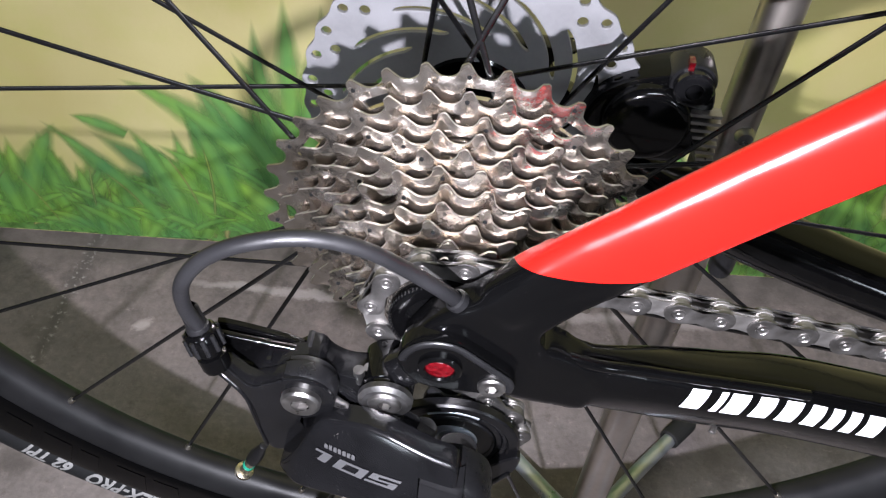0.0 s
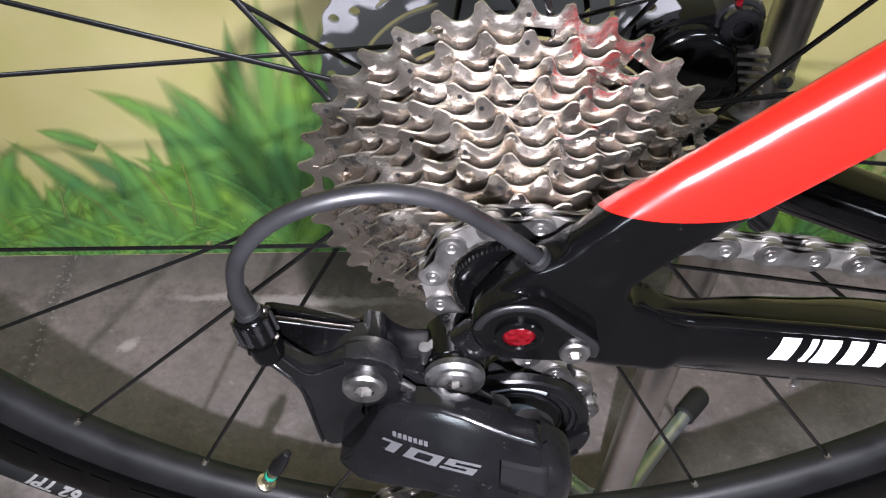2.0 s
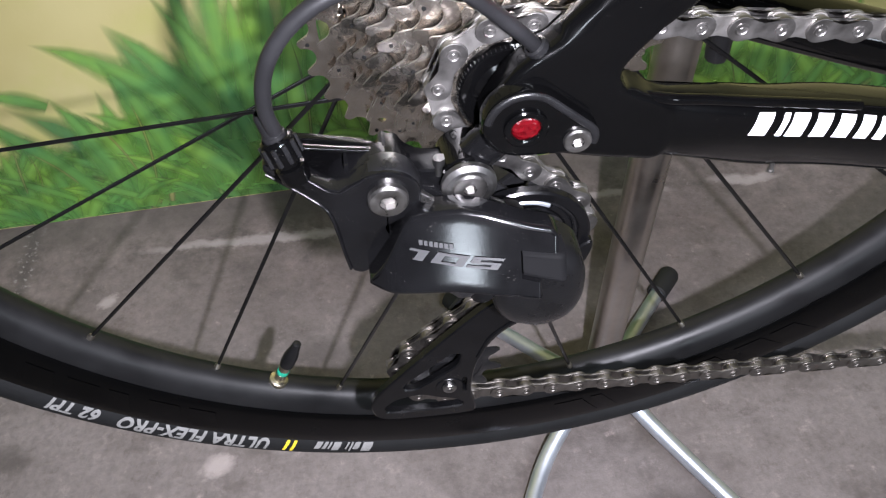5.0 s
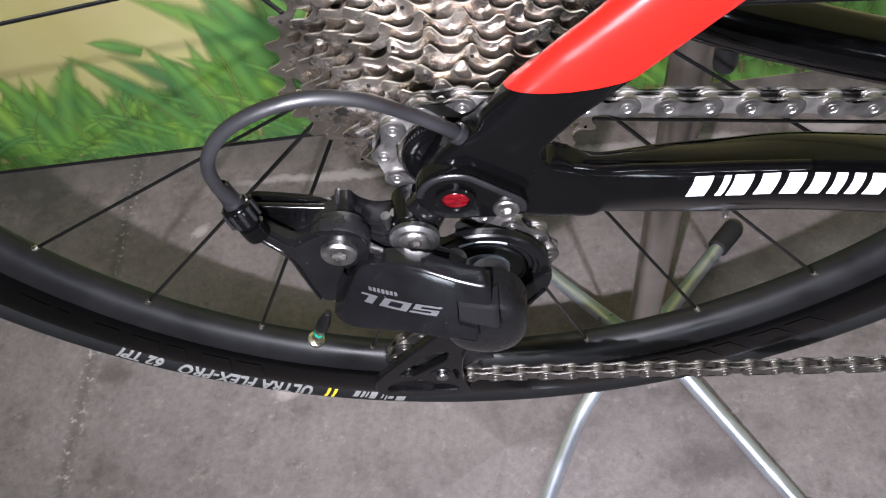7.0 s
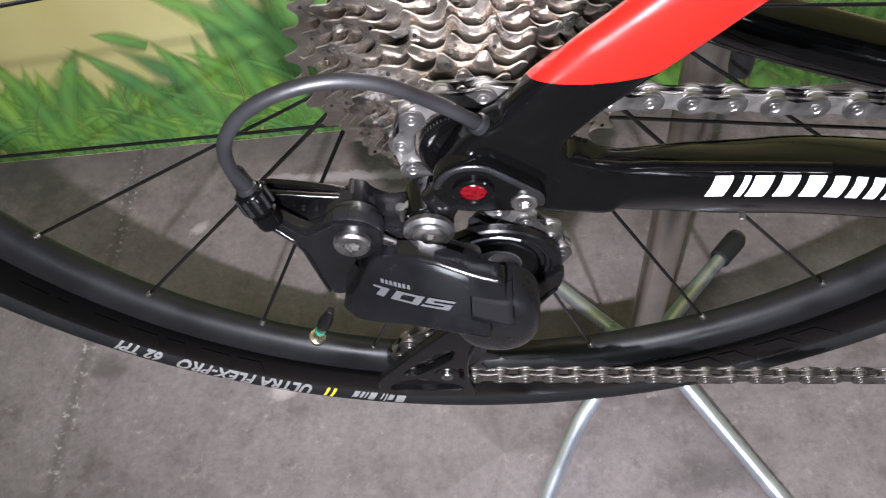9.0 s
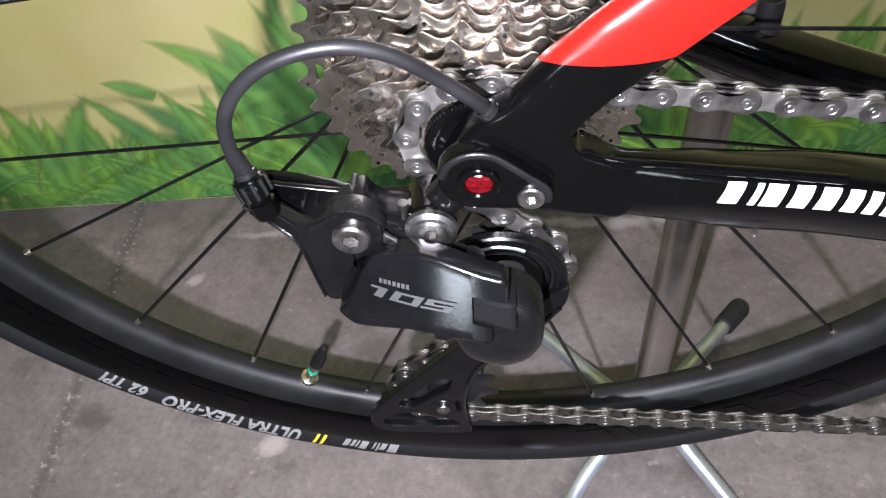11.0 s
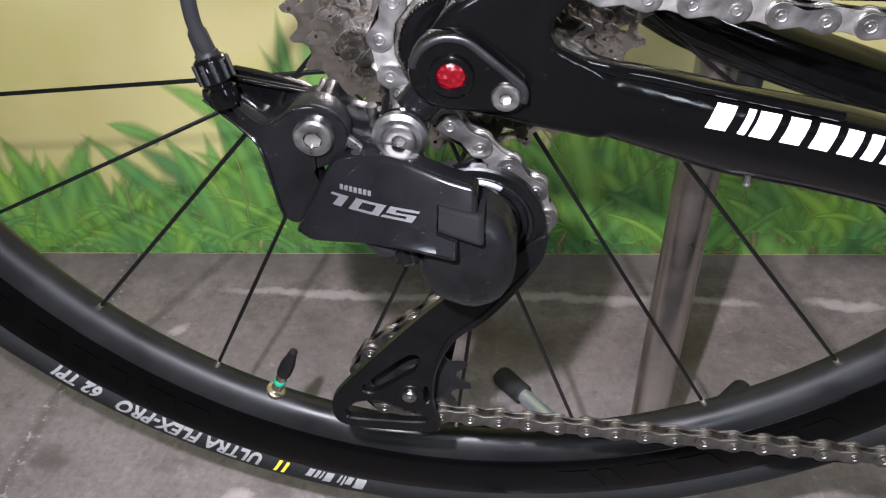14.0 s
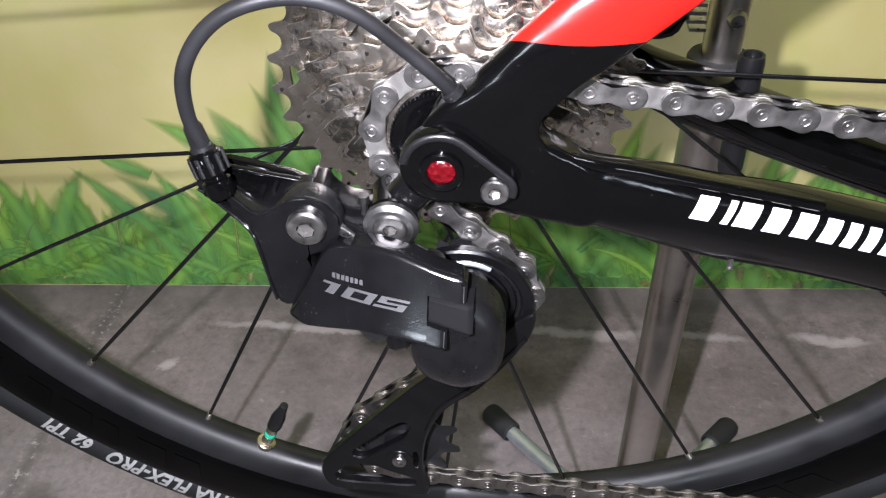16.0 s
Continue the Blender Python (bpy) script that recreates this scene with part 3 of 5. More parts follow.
# the leaves that stand out of the tall clump and its neighbours: foot, tip, width, bow
for fx, fz, px, pz, width, bow in ((-0.165, 0.10, -0.158, 0.290, 0.021, -0.1), (-0.175, 0.09, -0.186, 0.266, 0.018, 0.1), (-0.120, 0.11, -0.130, 0.284, 0.017, 0.05), (-0.095, 0.09, -0.100, 0.281, 0.020, -0.1), (-0.170, 0.075, -0.243, 0.213, 0.021, -0.45),
                                   (-0.200, 0.105, -0.302, 0.203, 0.021, -0.7), (-0.165, 0.075, -0.095, 0.178, 0.017, 0.9), (-0.312, 0.137, -0.358, 0.157, 0.013, -0.3), (-0.215, 0.055, -0.285, 0.130, 0.016, -0.6), (-0.300, 0.030, -0.385, 0.150, 0.017, -0.35),
                                   (-0.430, 0.035, -0.375, 0.148, 0.022, 0.3), (-0.440, 0.030, -0.462, 0.150, 0.020, -0.3), (-0.135, 0.060, -0.058, 0.255, 0.018, 0.2), (-0.118, 0.080, -0.114, 0.264, 0.018, 0.1), (-0.085, 0.085, -0.079, 0.258, 0.019, 0.05),
                                   (-0.105, 0.070, -0.096, 0.236, 0.021, 0.1), (-0.150, 0.085, -0.143, 0.240, 0.018, -0.1), (-0.150, 0.070, -0.203, 0.236, 0.018, -0.3), (-0.225, 0.060, -0.258, 0.178, 0.018, -0.4)):
    leaf(front, (fx, fz), (px, pz), width * 1.7, bow, FRONT)
tagged(part("painted_grass_gaps", gap, GRASS_GAP, wall_north, smooth=False), "painted brown and yellow gaps between the mural's leaves", kind="stuff")
tagged(part("painted_grass_back", back, GRASS_BACK, wall_north, smooth=False), "painted soft green grass of the mural", kind="stuff")
tagged(part("painted_grass_front", front, GRASS, wall_north, smooth=False), "painted bright green grass blades of the mural", kind="stuff")
tagged(part("painted_grass_stems", pale, GRASS_PALE, wall_north, smooth=False), "painted pale dry stems of the mural", kind="stuff")

# ---- the bicycle ----
bicycle = tagged(empty("bicycle", None, (0, 0, AX)), "black and red road bicycle, rear wheel lifted by a stand", "bicycle")


# chainstay sections: x, then (y, z) of the front bottom, front middle, front top, top back, inner middle and inner bottom
STAY = [(0.012, (-0.0690, -0.0150), (-0.0710, -0.0050), (-0.0700, 0.0050), (-0.0630, 0.0060), (-0.0605, -0.0020), (-0.0620, -0.0140)),
        (0.030, (-0.0690, -0.0205), (-0.0712, -0.0090), (-0.0700, 0.0035), (-0.0625, 0.0045), (-0.0590, -0.0040), (-0.0600, -0.0190)),
        (0.050, (-0.0665, -0.0275), (-0.0695, -0.0140), (-0.0672, -0.0015), (-0.0575, -0.0012), (-0.0540, -0.0120), (-0.0560, -0.0255)),
        (0.070, (-0.0605, -0.0385), (-0.0670, -0.0200), (-0.0640, -0.0070), (-0.0505, -0.0080), (-0.0450, -0.0200), (-0.0480, -0.0345)),
        (0.090, (-0.0555, -0.0478), (-0.0640, -0.0270), (-0.0605, -0.0130), (-0.0435, -0.0160), (-0.0380, -0.0280), (-0.0420, -0.0440)),
        (0.130, (-0.0500, -0.0595), (-0.0580, -0.0390), (-0.0545, -0.0250), (-0.0335, -0.0280), (-0.0290, -0.0400), (-0.0330, -0.0560)),
        (0.220, (-0.0430, -0.0870), (-0.0500, -0.0660), (-0.0470, -0.0520), (-0.0260, -0.0540), (-0.0220, -0.0660), (-0.0260, -0.0840)),
        (0.400, (-0.0350, -0.1390), (-0.0420, -0.1180), (-0.0390, -0.1040), (-0.0180, -0.1060), (-0.0140, -0.1180), (-0.0180, -0.1360))]


def stay_loft(bm, drop, slim=1.0):
    """The chainstay: a squared tube through the sections above, widening inward from the dropout."""
    rings = []
    cols = [spline([(row[0], *row[1 + k]) for row in STAY], 6) for k in range(6)]
    for j in range(len(cols[0])):
        corner = [tuple(cols[k][j]) for k in range(6)]
        low = drop * min(1.0, max(0.0, (corner[0][0] - 0.02) / 0.05))
        top = max(c[2] for c in corner)
        corner = [(x, y, top + (z - top) * slim) for x, y, z in corner]
        rings.append([bm.verts.new((x, y, z + low)) for x, y, z in rounded(corner, 2, 0.24)])
    for a, b in zip(rings, rings[1:]):
        for k in range(len(a)):
            bm.faces.new((a[k], a[(k + 1) % len(a)], b[(k + 1) % len(a)], b[k]))
    bm.faces.new(rings[0][::-1])
    bm.faces.new(rings[-1])


def frame_side(side, material, name, label):
    bm = bmesh.new()
    slab = [(-0.0118, -0.001), (-0.0100, 0.0040), (-0.0035, 0.0150), (0.003, 0.0208), (0.009, 0.0240), (0.015, 0.0298), (0.022, 0.0385), (0.036, 0.0470), (0.0520, 0.0420), (0.0500, 0.0320), (0.0400, 0.0255), (0.0345, 0.0205), (0.0300, 0.0155), (0.0285, 0.0115), (0.0310, 0.0068), (0.036, 0.0045),
            (0.05, -0.004), (0.05, -0.026), (0.03, -0.0205), (0.012, -0.0160), (0.002, -0.0140), (-0.008, -0.0095)]
    if side > 0:
        slab = [(x, min(z, 0.022)) for x, z in slab]
    plate(bm, rounded(slab, 2), -0.0714, -0.0600, 0.002, lambda x, z: 0.1 * max(0.0, x - 0.026) + 0.14 * max(0.0, z - 0.02))
    if side < 0:
        path = spline([(0.016, -0.0655, 0.0200), (0.033, -0.0632, 0.0340), (0.0500, -0.0612, 0.0470), (0.0770, -0.0585, 0.0700), (0.110, -0.0560, 0.0985), (0.2, -0.048, 0.178), (0.32, -0.036, 0.283)], 6)
        sweep(bm, path, lambda s: (0.0095 + 0.0030 * min(1, s * 4), 0.0058 + 0.002 * s), 24, 2.6)
    stay_loft(bm, *((0.0, 1.0) if side < 0 else (-0.012, 0.82)))
    if side > 0:
        bmesh.ops.scale(bm, vec=(1, -1, 1), verts=bm.verts)
    ob = part(name, bm, material, bicycle, label)
    mod = ob.modifiers.new("remesh", "REMESH")
    mod.mode, mod.voxel_size, mod.use_smooth_shade = "VOXEL", 0.0011, True
    mod = ob.modifiers.new("smooth", "SMOOTH")
    mod.factor, mod.iterations = 0.5, 9
    return ob


drive_frame = frame_side(-1, FRAME_PAINT, "drive_side_frame", "glossy black carbon dropout and chainstay, red seat stay")
frame_side(1, GLOSS, "brake_side_frame", "glossy black carbon stays behind the wheel")

part("chainstay_crease", sweep(bmesh.new(), spline([(x, y + 0.0006, z + 0.0002) for x, y, z in ((0.037, -0.0674, 0.0010), (0.048, -0.0676, -0.0014), (0.060, -0.0655, -0.0046), (0.075, -0.0628, -0.0092), (0.095, -0.0592, -0.0150), (0.120, -0.0552, -0.0222))], 10), lambda s: (0.0019, 0.0019), 24), GLOSS, bicycle)

# derailleur hanger and axle end
hanger = empty("derailleur_hanger", bicycle)


def hull(a, ra, b, rb, seg=26):
    """The outline round two circles."""
    ax, az = a
    bx, bz = b
    d = math.hypot(bx - ax, bz - az)
    base, open_ = math.atan2(bz - az, bx - ax), math.acos((ra - rb) / d)
    out = []
    for i in range(seg + 1):
        t = base + open_ + (2 * math.pi - 2 * open_) * i / seg
        out.append((ax + ra * math.cos(t), az + ra * math.sin(t)))
    for i in range(seg // 2 + 1):
        t = base - open_ + 2 * open_ * i / (seg // 2)
        out.append((bx + rb * math.cos(t), bz + rb * math.sin(t)))
    return out


part("hanger_plate", plate(bmesh.new(), hull((0.0006, 0.0008), 0.0124, (0.0167, -0.0056), 0.0066), -0.0752, -0.0690, 0.0015), GLOSS, hanger)
ridge = [(0.0006 + 0.0110 * math.cos(radians(a)), -0.0754, 0.0008 + 0.0110 * math.sin(radians(a))) for a in range(170, 48, -8)]
ridge += [(0.0167 + 0.0054 * math.cos(radians(a)), -0.0754, -0.0056 + 0.0054 * math.sin(radians(a))) for a in range(48, -30, -12)]
# lighter, rougher black than the plate, picked for a broad highlight
part("hanger_ridge", sweep(bmesh.new(), ridge, lambda s: (0.0013, 0.0008), 14), ANODISED, hanger, "bevelled ridge of the hanger plate")
part("axle_collar", lathe(bmesh.new(), [(0.0066, -0.0750), (0.0066, -0.0763), (0.0061, -0.0767), (0.0047, -0.0767), (0.0042, -0.0761), (0.0042, -0.0750)], (0.0009, 0.0002), 32), GLOSS, hanger)
bm = lathe(bmesh.new(), [(0.0, -0.0763), (0.0022, -0.0765), (0.0036, -0.0763), (0.0043, -0.0758), (0.0043, -0.0750)], (0.0009, 0.0002), 12)
part("axle_end", bm, RED, hanger, "translucent red plastic axle end")


def bolt_head(parent, x, z, y, r, height, name="bolt", socket=0.45, material=None, sides=6):
    """A round head with a bevelled rim and a deep hexagonal socket, facing -y."""
    bm = bmesh.new()
    lathe(bm, [(r, y + height), (r, y + r * 0.14), (r * 0.9, y), (r * 0.62, y - r * 0.03), (r * socket, y)], (x, z), 28)
    seg = sides
    ring = [bm.verts.new((x + r * socket * math.cos(2 * math.pi * (i + 0.2) / seg), y, z + r * socket * math.sin(2 * math.pi * (i + 0.2) / seg))) for i in range(seg)]
    deep = [bm.verts.new(v.co * 1.0 + Vector((0, r * 0.36, 0))) for v in ring]
    for i in range(seg):
        bm.faces.new((ring[i], ring[(i + 1) % seg], deep[(i + 1) % seg], deep[i]))
    bm.faces.new(deep)
    return part(name, bm, material or BOLT, parent, "steel bolt head with hexagonal socket")


bolt_head(hanger, 0.0167, -0.0062, -0.0768, 0.0043, 0.003, "hanger_bolt")

# ---- chain path in the plane of the smallest sprocket ----
CHAIN_Y = -0.0545
R11 = 0.0127 / (2 * math.sin(math.pi / 11))
GUIDE, TENSION = (0.0085, -0.0655), (-0.0205, -0.1535)


def tangent(c1, s1, c2, s2, r):
    """The direction of the line that leaves one wheel and meets the next; s is +1 for a turn against the clock."""
    dx, dz = c2[0] - c1[0], c2[1] - c1[1]
    return math.atan2(dz, dx) + math.asin((s1 - s2) * r / math.hypot(dx, dz))


def on(c, s, d, r=R11):
    return (c[0] + s * r * math.sin(d), c[1] - s * r * math.cos(d))


top_dir = math.pi - math.radians(6.7)
d12 = tangent((0, 0), 1, GUIDE, -1, R11)
d23 = tangent(GUIDE, -1, TENSION, 1, R11)
out_dir = math.radians(-3.6)


def chain_line():
    """Dense points along the chain, from the front of the upper run to the front of the lower run."""
    a = on((0, 0), 1, top_dir)
    pts = [(a[0] - math.cos(top_dir) * s, a[1] - math.sin(top_dir) * s) for s in np.arange(0.36, 0, -0.002)]

    def arc(c, s, d0, d1):
        turn = (d1 - d0) * s % (2 * math.pi)
        return [on(c, s, d0 + s * turn * i / 60) for i in range(61)]

    def line(p, q):
        return [(p[0] + (q[0] - p[0]) * i / 40, p[1] + (q[1] - p[1]) * i / 40) for i in range(1, 40)]

    pts += arc((0, 0), 1, top_dir, d12)
    pts += line(on((0, 0), 1, d12), on(GUIDE, -1, d12)) + arc(GUIDE, -1, d12, d23)
    pts += line(on(GUIDE, -1, d23), on(TENSION, 1, d23)) + arc(TENSION, 1, d23, out_dir)
    b = on(TENSION, 1, out_dir)
    return pts + [(b[0] + math.cos(out_dir) * s, b[1] + math.sin(out_dir) * s) for s in np.arange(0.002, 0.38, 0.002)]


def rivets(pts, start, pitch=0.0127):
    """Points one pitch apart along the line, one of them at the x of start on the upper run."""
    run = np.array(pts)
    begin = run[0]
    first = math.fmod(math.hypot(start[0] - begin[0], start[1] - begin[1]), 2 * pitch)
    along = np.r_[0, np.cumsum(np.hypot(*np.diff(run, axis=0).T))]
    here, out, s = None, [], first
    p = np.array([np.interp(s, along, run[:, k]) for k in (0, 1)])
    out.append(tuple(p))
    while s < along[-1] - 0.02:
        lo, hi = s + 0.008, s + 0.02
        for _ in range(24):
            m = (lo + hi) / 2
            q = np.array([np.interp(m, along, run[:, k]) for k in (0, 1)])
            lo, hi = (m, hi) if np.hypot(*(q - p)) < pitch else (lo, m)
        s, p = lo, q
        out.append(tuple(p))
    return out


RIVETS = rivets(chain_line(), (0.0557, 0.0155))


def link_outline(r_end, r_waist, n=12):
    """The figure of eight of a chain plate, its rivets at x = 0 and 0.0127."""
    pts = []
    for c, a0 in ((0.0, 70), (0.0127, -110)):
        for i in range(n + 1):
            a = radians(a0 + 220 * i / n)
            pts.append((c + r_end * math.cos(a), r_end * math.sin(a)))
        if c == 0.0:
            pts.append((0.00635, -r_waist))
    pts.append((0.00635, r_waist))
    return pts


def outer_link():
    bm = bmesh.new()
    o = link_outline(0.0043, 0.0027)
    for y in (-0.0028, 0.0018):
        plate(bm, o, y, y + 0.001, 0.0003)
    for x in (0.0, 0.0127):
        lathe(bm, [(0.0, -0.00292), (0.0006, -0.0030), (0.0009, -0.0027), (0.0013, -0.0027), (0.0017, -0.00315), (0.0021, -0.0031), (0.0022, -0.0027)], (x, 0), 16)
        lathe(bm, [(0.0018, 0.0027), (0.0018, 0.0031), (0.0, 0.0031)], (x, 0), 12)
    return bm


def inner_link():
    bm = bmesh.new()
    o = link_outline(0.0041, 0.0030)
    for y in (-0.0018, 0.0009):
        plate(bm, o, y, y + 0.0009, 0.0003)
    for x in (0.0, 0.0127):
        lathe(bm, [(0.0037, -0.001), (0.0038, -0.0007), (0.0038, 0.0007), (0.0037, 0.001)], (x, 0), 16)
    return bm


chain = tagged(empty("chain", bicycle), "grey steel roller chain, darker on its lower run")
proto = {}
for kind, make in (("outer", outer_link), ("inner", inner_link)):
    for mat in (CHAIN if kind == "inner" else CHAIN_OUTER, CHAIN_DARK):
        ob = part("chain_link", make(), mat, chain, angle=30)
        proto[kind, mat] = ob.data
        bpy.data.objects.remove(ob)
for i, (a, b) in enumerate(zip(RIVETS, RIVETS[1:])):
    ang = math.atan2(b[1] - a[1], b[0] - a[0])
    # the second half of the loop takes the darker steel
    late = i > len(RIVETS) * 0.5
    shared("chain_link", proto["outer" if i % 2 == 0 else "inner", CHAIN_DARK if late else (CHAIN_OUTER if i % 2 == 0 else CHAIN)], chain, Matrix.Translation((a[0], CHAIN_Y, a[1])) @ Matrix.Rotation(-ang, 4, "Y"))


# ---- cassette ----
def sprocket(teeth, y, phase, thick=0.0018, bore=0.0175, tip=0.0028, lean=0.0, shrink=1.0, windows=0, seat=1.0):
    """A toothed disc: round valleys, slim tips thinned to half, with a dished edge between."""
    rp = shrink * 0.0127 / (2 * math.sin(math.pi / teeth))
    rr, outline = 0.0039 * shrink, []
    for t in range(teeth):
        a = phase + 2 * math.pi * t / teeth
        er, et = Vector((math.cos(a), math.sin(a))), Vector((-math.sin(a), math.cos(a)))
        for b in (-72, -48, -24, 0, 24, 48, 72):
            b = radians(b)
            outline.append((er * rp + rr * (-seat * math.cos(b) * er + math.sin(b) * et), 0.6, 0.2 + 0.0025 * abs(math.degrees(b))))
        a2 = a + math.pi / teeth
        er, et = Vector((math.cos(a2), math.sin(a2))), Vector((-math.sin(a2), math.cos(a2)))
        outline.append((er * (rp + tip * 0.90) + et * (-0.0010 + lean), 0.42, 0.42))
        outline.append((er * (rp + tip) + et * (-0.0001 + lean), 0.38, 0.38))
        outline.append((er * (rp + tip * 0.66) + et * (0.0014 + lean), 0.45, 0.45))
    bm = bmesh.new()
    n, h = len(outline), thick / 2
    rin = rp - (0.0090 if windows == 3 else 0.0072)

    def ring(scale_to, y_off, use=False):
        vs = []
        for p, w_back, w_front in outline:
            q = p if scale_to is None else p.normalized() * min(p.length, scale_to)
            w = 1.0 if not use else w_front if y_off < 0 else w_back
            vs.append(bm.verts.new((q.x, y + y_off * w, q.y)))
        return vs

    low = max(bore, rin)
    shoulder = rp - seat * rr - 0.0012
    rings = [ring(bore, -h)] if bore < low - 1e-4 else []
    inner = len(rings)
    rings += [ring(low, -h), ring(shoulder - 0.0015, -h), ring(shoulder, -h * 0.8), ring(None, -h, True), ring(None, h, True), ring(shoulder - 0.0015, h), ring(low, h)]
    rings += [ring(bore, h)] if inner else []
    # windows stamped through between the teeth
    cut_out = {i for i in range(n) if windows and (i // 10) % windows == 1 and i % 10 <= 7}
    for k, (a, b) in enumerate(zip(rings, rings[1:] + rings[:1])):
        for i in range(n):
            if not (i in cut_out and k in (inner, inner + 5)):
                bm.faces.new((a[i], a[(i + 1) % n], b[(i + 1) % n], b[i])).material_index = 1 if k == inner + 3 else 0
    f0, f1, b1, b0 = rings[inner], rings[inner + 1], rings[inner + 5], rings[inner + 6]
    for i in cut_out:
        j = (i + 1) % n
        bm.faces.new((f0[i], f0[j], b0[j], b0[i]))
        bm.faces.new((f1[i], b1[i], b1[j], f1[j]))
        if i % 10 == 0:
            bm.faces.new((f0[i], b0[i], b1[i], f1[i]))
        if i % 10 == 7:
            bm.faces.new((f0[j], f1[j], b1[j], b0[j]))
    return bm


cassette = tagged(empty("cassette", bicycle), "worn silver steel cassette of eleven sprockets")
COGS = (11, 13, 15, 17, 19, 21, 23, 25, 27, 30, 34)
SHRINK = [1 - 0.0085 * i for i in range(11)]
PITCH = 0.0038
valley = math.atan2(*RIVETS[min(range(len(RIVETS)), key=lambda i: math.hypot(RIVETS[i][0] + 0.0225, RIVETS[i][1]))][::-1])
for i, teeth in enumerate(COGS):
    y = CHAIN_Y + i * PITCH
    phase = valley if i == 0 else 0.37 * i
    rp = SHRINK[i] * 0.0127 / (2 * math.sin(math.pi / teeth))
    cog = part("sprocket", sprocket(teeth, y, phase, bore=max(0.0165, rp - 0.021) if i else 0.0155, tip=0.0025 if i else 0.0028, lean=0.0003 if i else 0.0, shrink=SHRINK[i], windows=(0, 0, 0, 0, 0, 5, 4, 4, 4, 3, 3)[i], seat=0.72 if i else 1.0), [STEEL, EDGE_STEEL], cassette, angle=50)
    if i:
        bm = bmesh.new()
        r0 = SHRINK[i - 1] * 0.0127 / (2 * math.sin(math.pi / COGS[i - 1])) - 0.0062
        lathe(bm, [(r0, y - PITCH + 0.0008), (r0 - 0.0006, y - PITCH / 2), (r0, y - 0.0008)], seg=36)
        part("spacer", bm, CHAIN_DARK, cassette)
    # shift ramps stamped into the outer face: shallow wedges below every other tooth
    if i > 2:
        ramps, dice = bmesh.new(), random.Random(40 + i)
        for k in range(teeth):
            if dice.random() < 0.5:
                continue
            a = phase + (k + 0.5 + dice.uniform(-0.2, 0.2)) * 2 * math.pi / teeth
            r0, turn = rp - dice.uniform(0.0028, 0.0052), a + dice.uniform(-0.9, 0.9)
            c = Vector((r0 * math.cos(a), r0 * math.sin(a)))
            e, f = Vector((math.cos(turn), math.sin(turn))) * dice.uniform(0.0007, 0.0013), Vector((-math.sin(turn), math.cos(turn))) * dice.uniform(0.0010, 0.0022)
            deep = y - 0.0009 - dice.uniform(0.0001, 0.0003)
            quad = [ramps.verts.new((p.x, h, p.y)) for p, h in ((c - e - f, y - 0.00092), (c + e - f, deep), (c + e + f, deep), (c - e + f * 0.7, y - 0.00092))]
            foot = [ramps.verts.new((v.co.x, y - 0.0008, v.co.z)) for v in quad]
            ramps.faces.new(quad)
            for p in range(4):
                ramps.faces.new((quad[p], quad[(p + 1) % 4], foot[(p + 1) % 4], foot[p]))
        tagged(part("tooth_relief", ramps, STEEL, cog, smooth=False), kind="stuff")
    # shift rivets on the outer face, each with a dark punched middle
    for k in range(i % 3, teeth if i > 1 else 0, 3):
        a = phase + (k + 0.44 + 0.12 * (k % 2)) * 2 * math.pi / teeth
        rr = rp - (0.0010 if k % 2 else 0.0019)
        c = (rr * math.cos(a), rr * math.sin(a))
        part("rivet", lathe(bmesh.new(), [(0.0, y - 0.00090), (0.00060, y - 0.00090), (0.00078, y - 0.0004)], c, 12), GASKET, cog)
bm = lathe(bmesh.new(), [(0.0105, -0.0585), (0.0135, -0.0592), (0.0158, -0.0588), (0.0168, -0.0578), (0.0168, -0.0555), (0.013, -0.0555)], seg=48)
part("lockring", bm, GLOSS, cassette, "black lockring with a knurled edge")
bm = bmesh.new()
for i in range(72):
    a = 2 * math.pi * i / 72
    lathe(bm, [(0.0, -0.0590), (0.00022, -0.0590), (0.00026, -0.0575)], (0.0166 * math.cos(a), 0.0166 * math.sin(a)), 6)
part("lockring_knurl", bm, KNUCKLE, cassette)
bm = lathe(bmesh.new(), [(0.0, -0.0660), (0.0095, -0.0660), (0.0098, -0.06), (0.0125, -0.0585), (0.0125, -0.05), (0.0, -0.05)], seg=32)
part("axle_spacer", bm, GLOSS, cassette)

# ---- rear derailleur ----
mech = tagged(empty("rear_derailleur", bicycle), "black rear derailleur with silver bolts and grey number")
# hanger knuckle and link between the two pivots
part("hanger_knuckle", rod((-0.003, -0.0685, -0.004), (-0.0138, -0.0655, -0.0190), [(0, 0), (0.0062, 0), (0.0072, 0.12), (0.0066, 0.3), (0.006, 0.34), (0.0064, 0.4), (0.0062, 0.9), (0.004, 1), (0, 1)]), SATIN, mech)
pivot = part("lower_pivot", lathe(bmesh.new(), [(0.0, -0.0748), (0.0074, -0.0748), (0.0078, -0.0742), (0.0078, -0.072), (0.0084, -0.0716), (0.0086, -0.058), (0.0, -0.058)], (-0.0153, -0.0212), 40), GLOSS, mech)
part("washer", lathe(bmesh.new(), [(0.0053, -0.0750), (0.0053, -0.0764), (0.0056, -0.0767), (0.0072, -0.0767), (0.0086, -0.0756), (0.0087, -0.0738)], (-0.0153, -0.0212), 40), WASHER, pivot, "silver steel washer", angle=16)
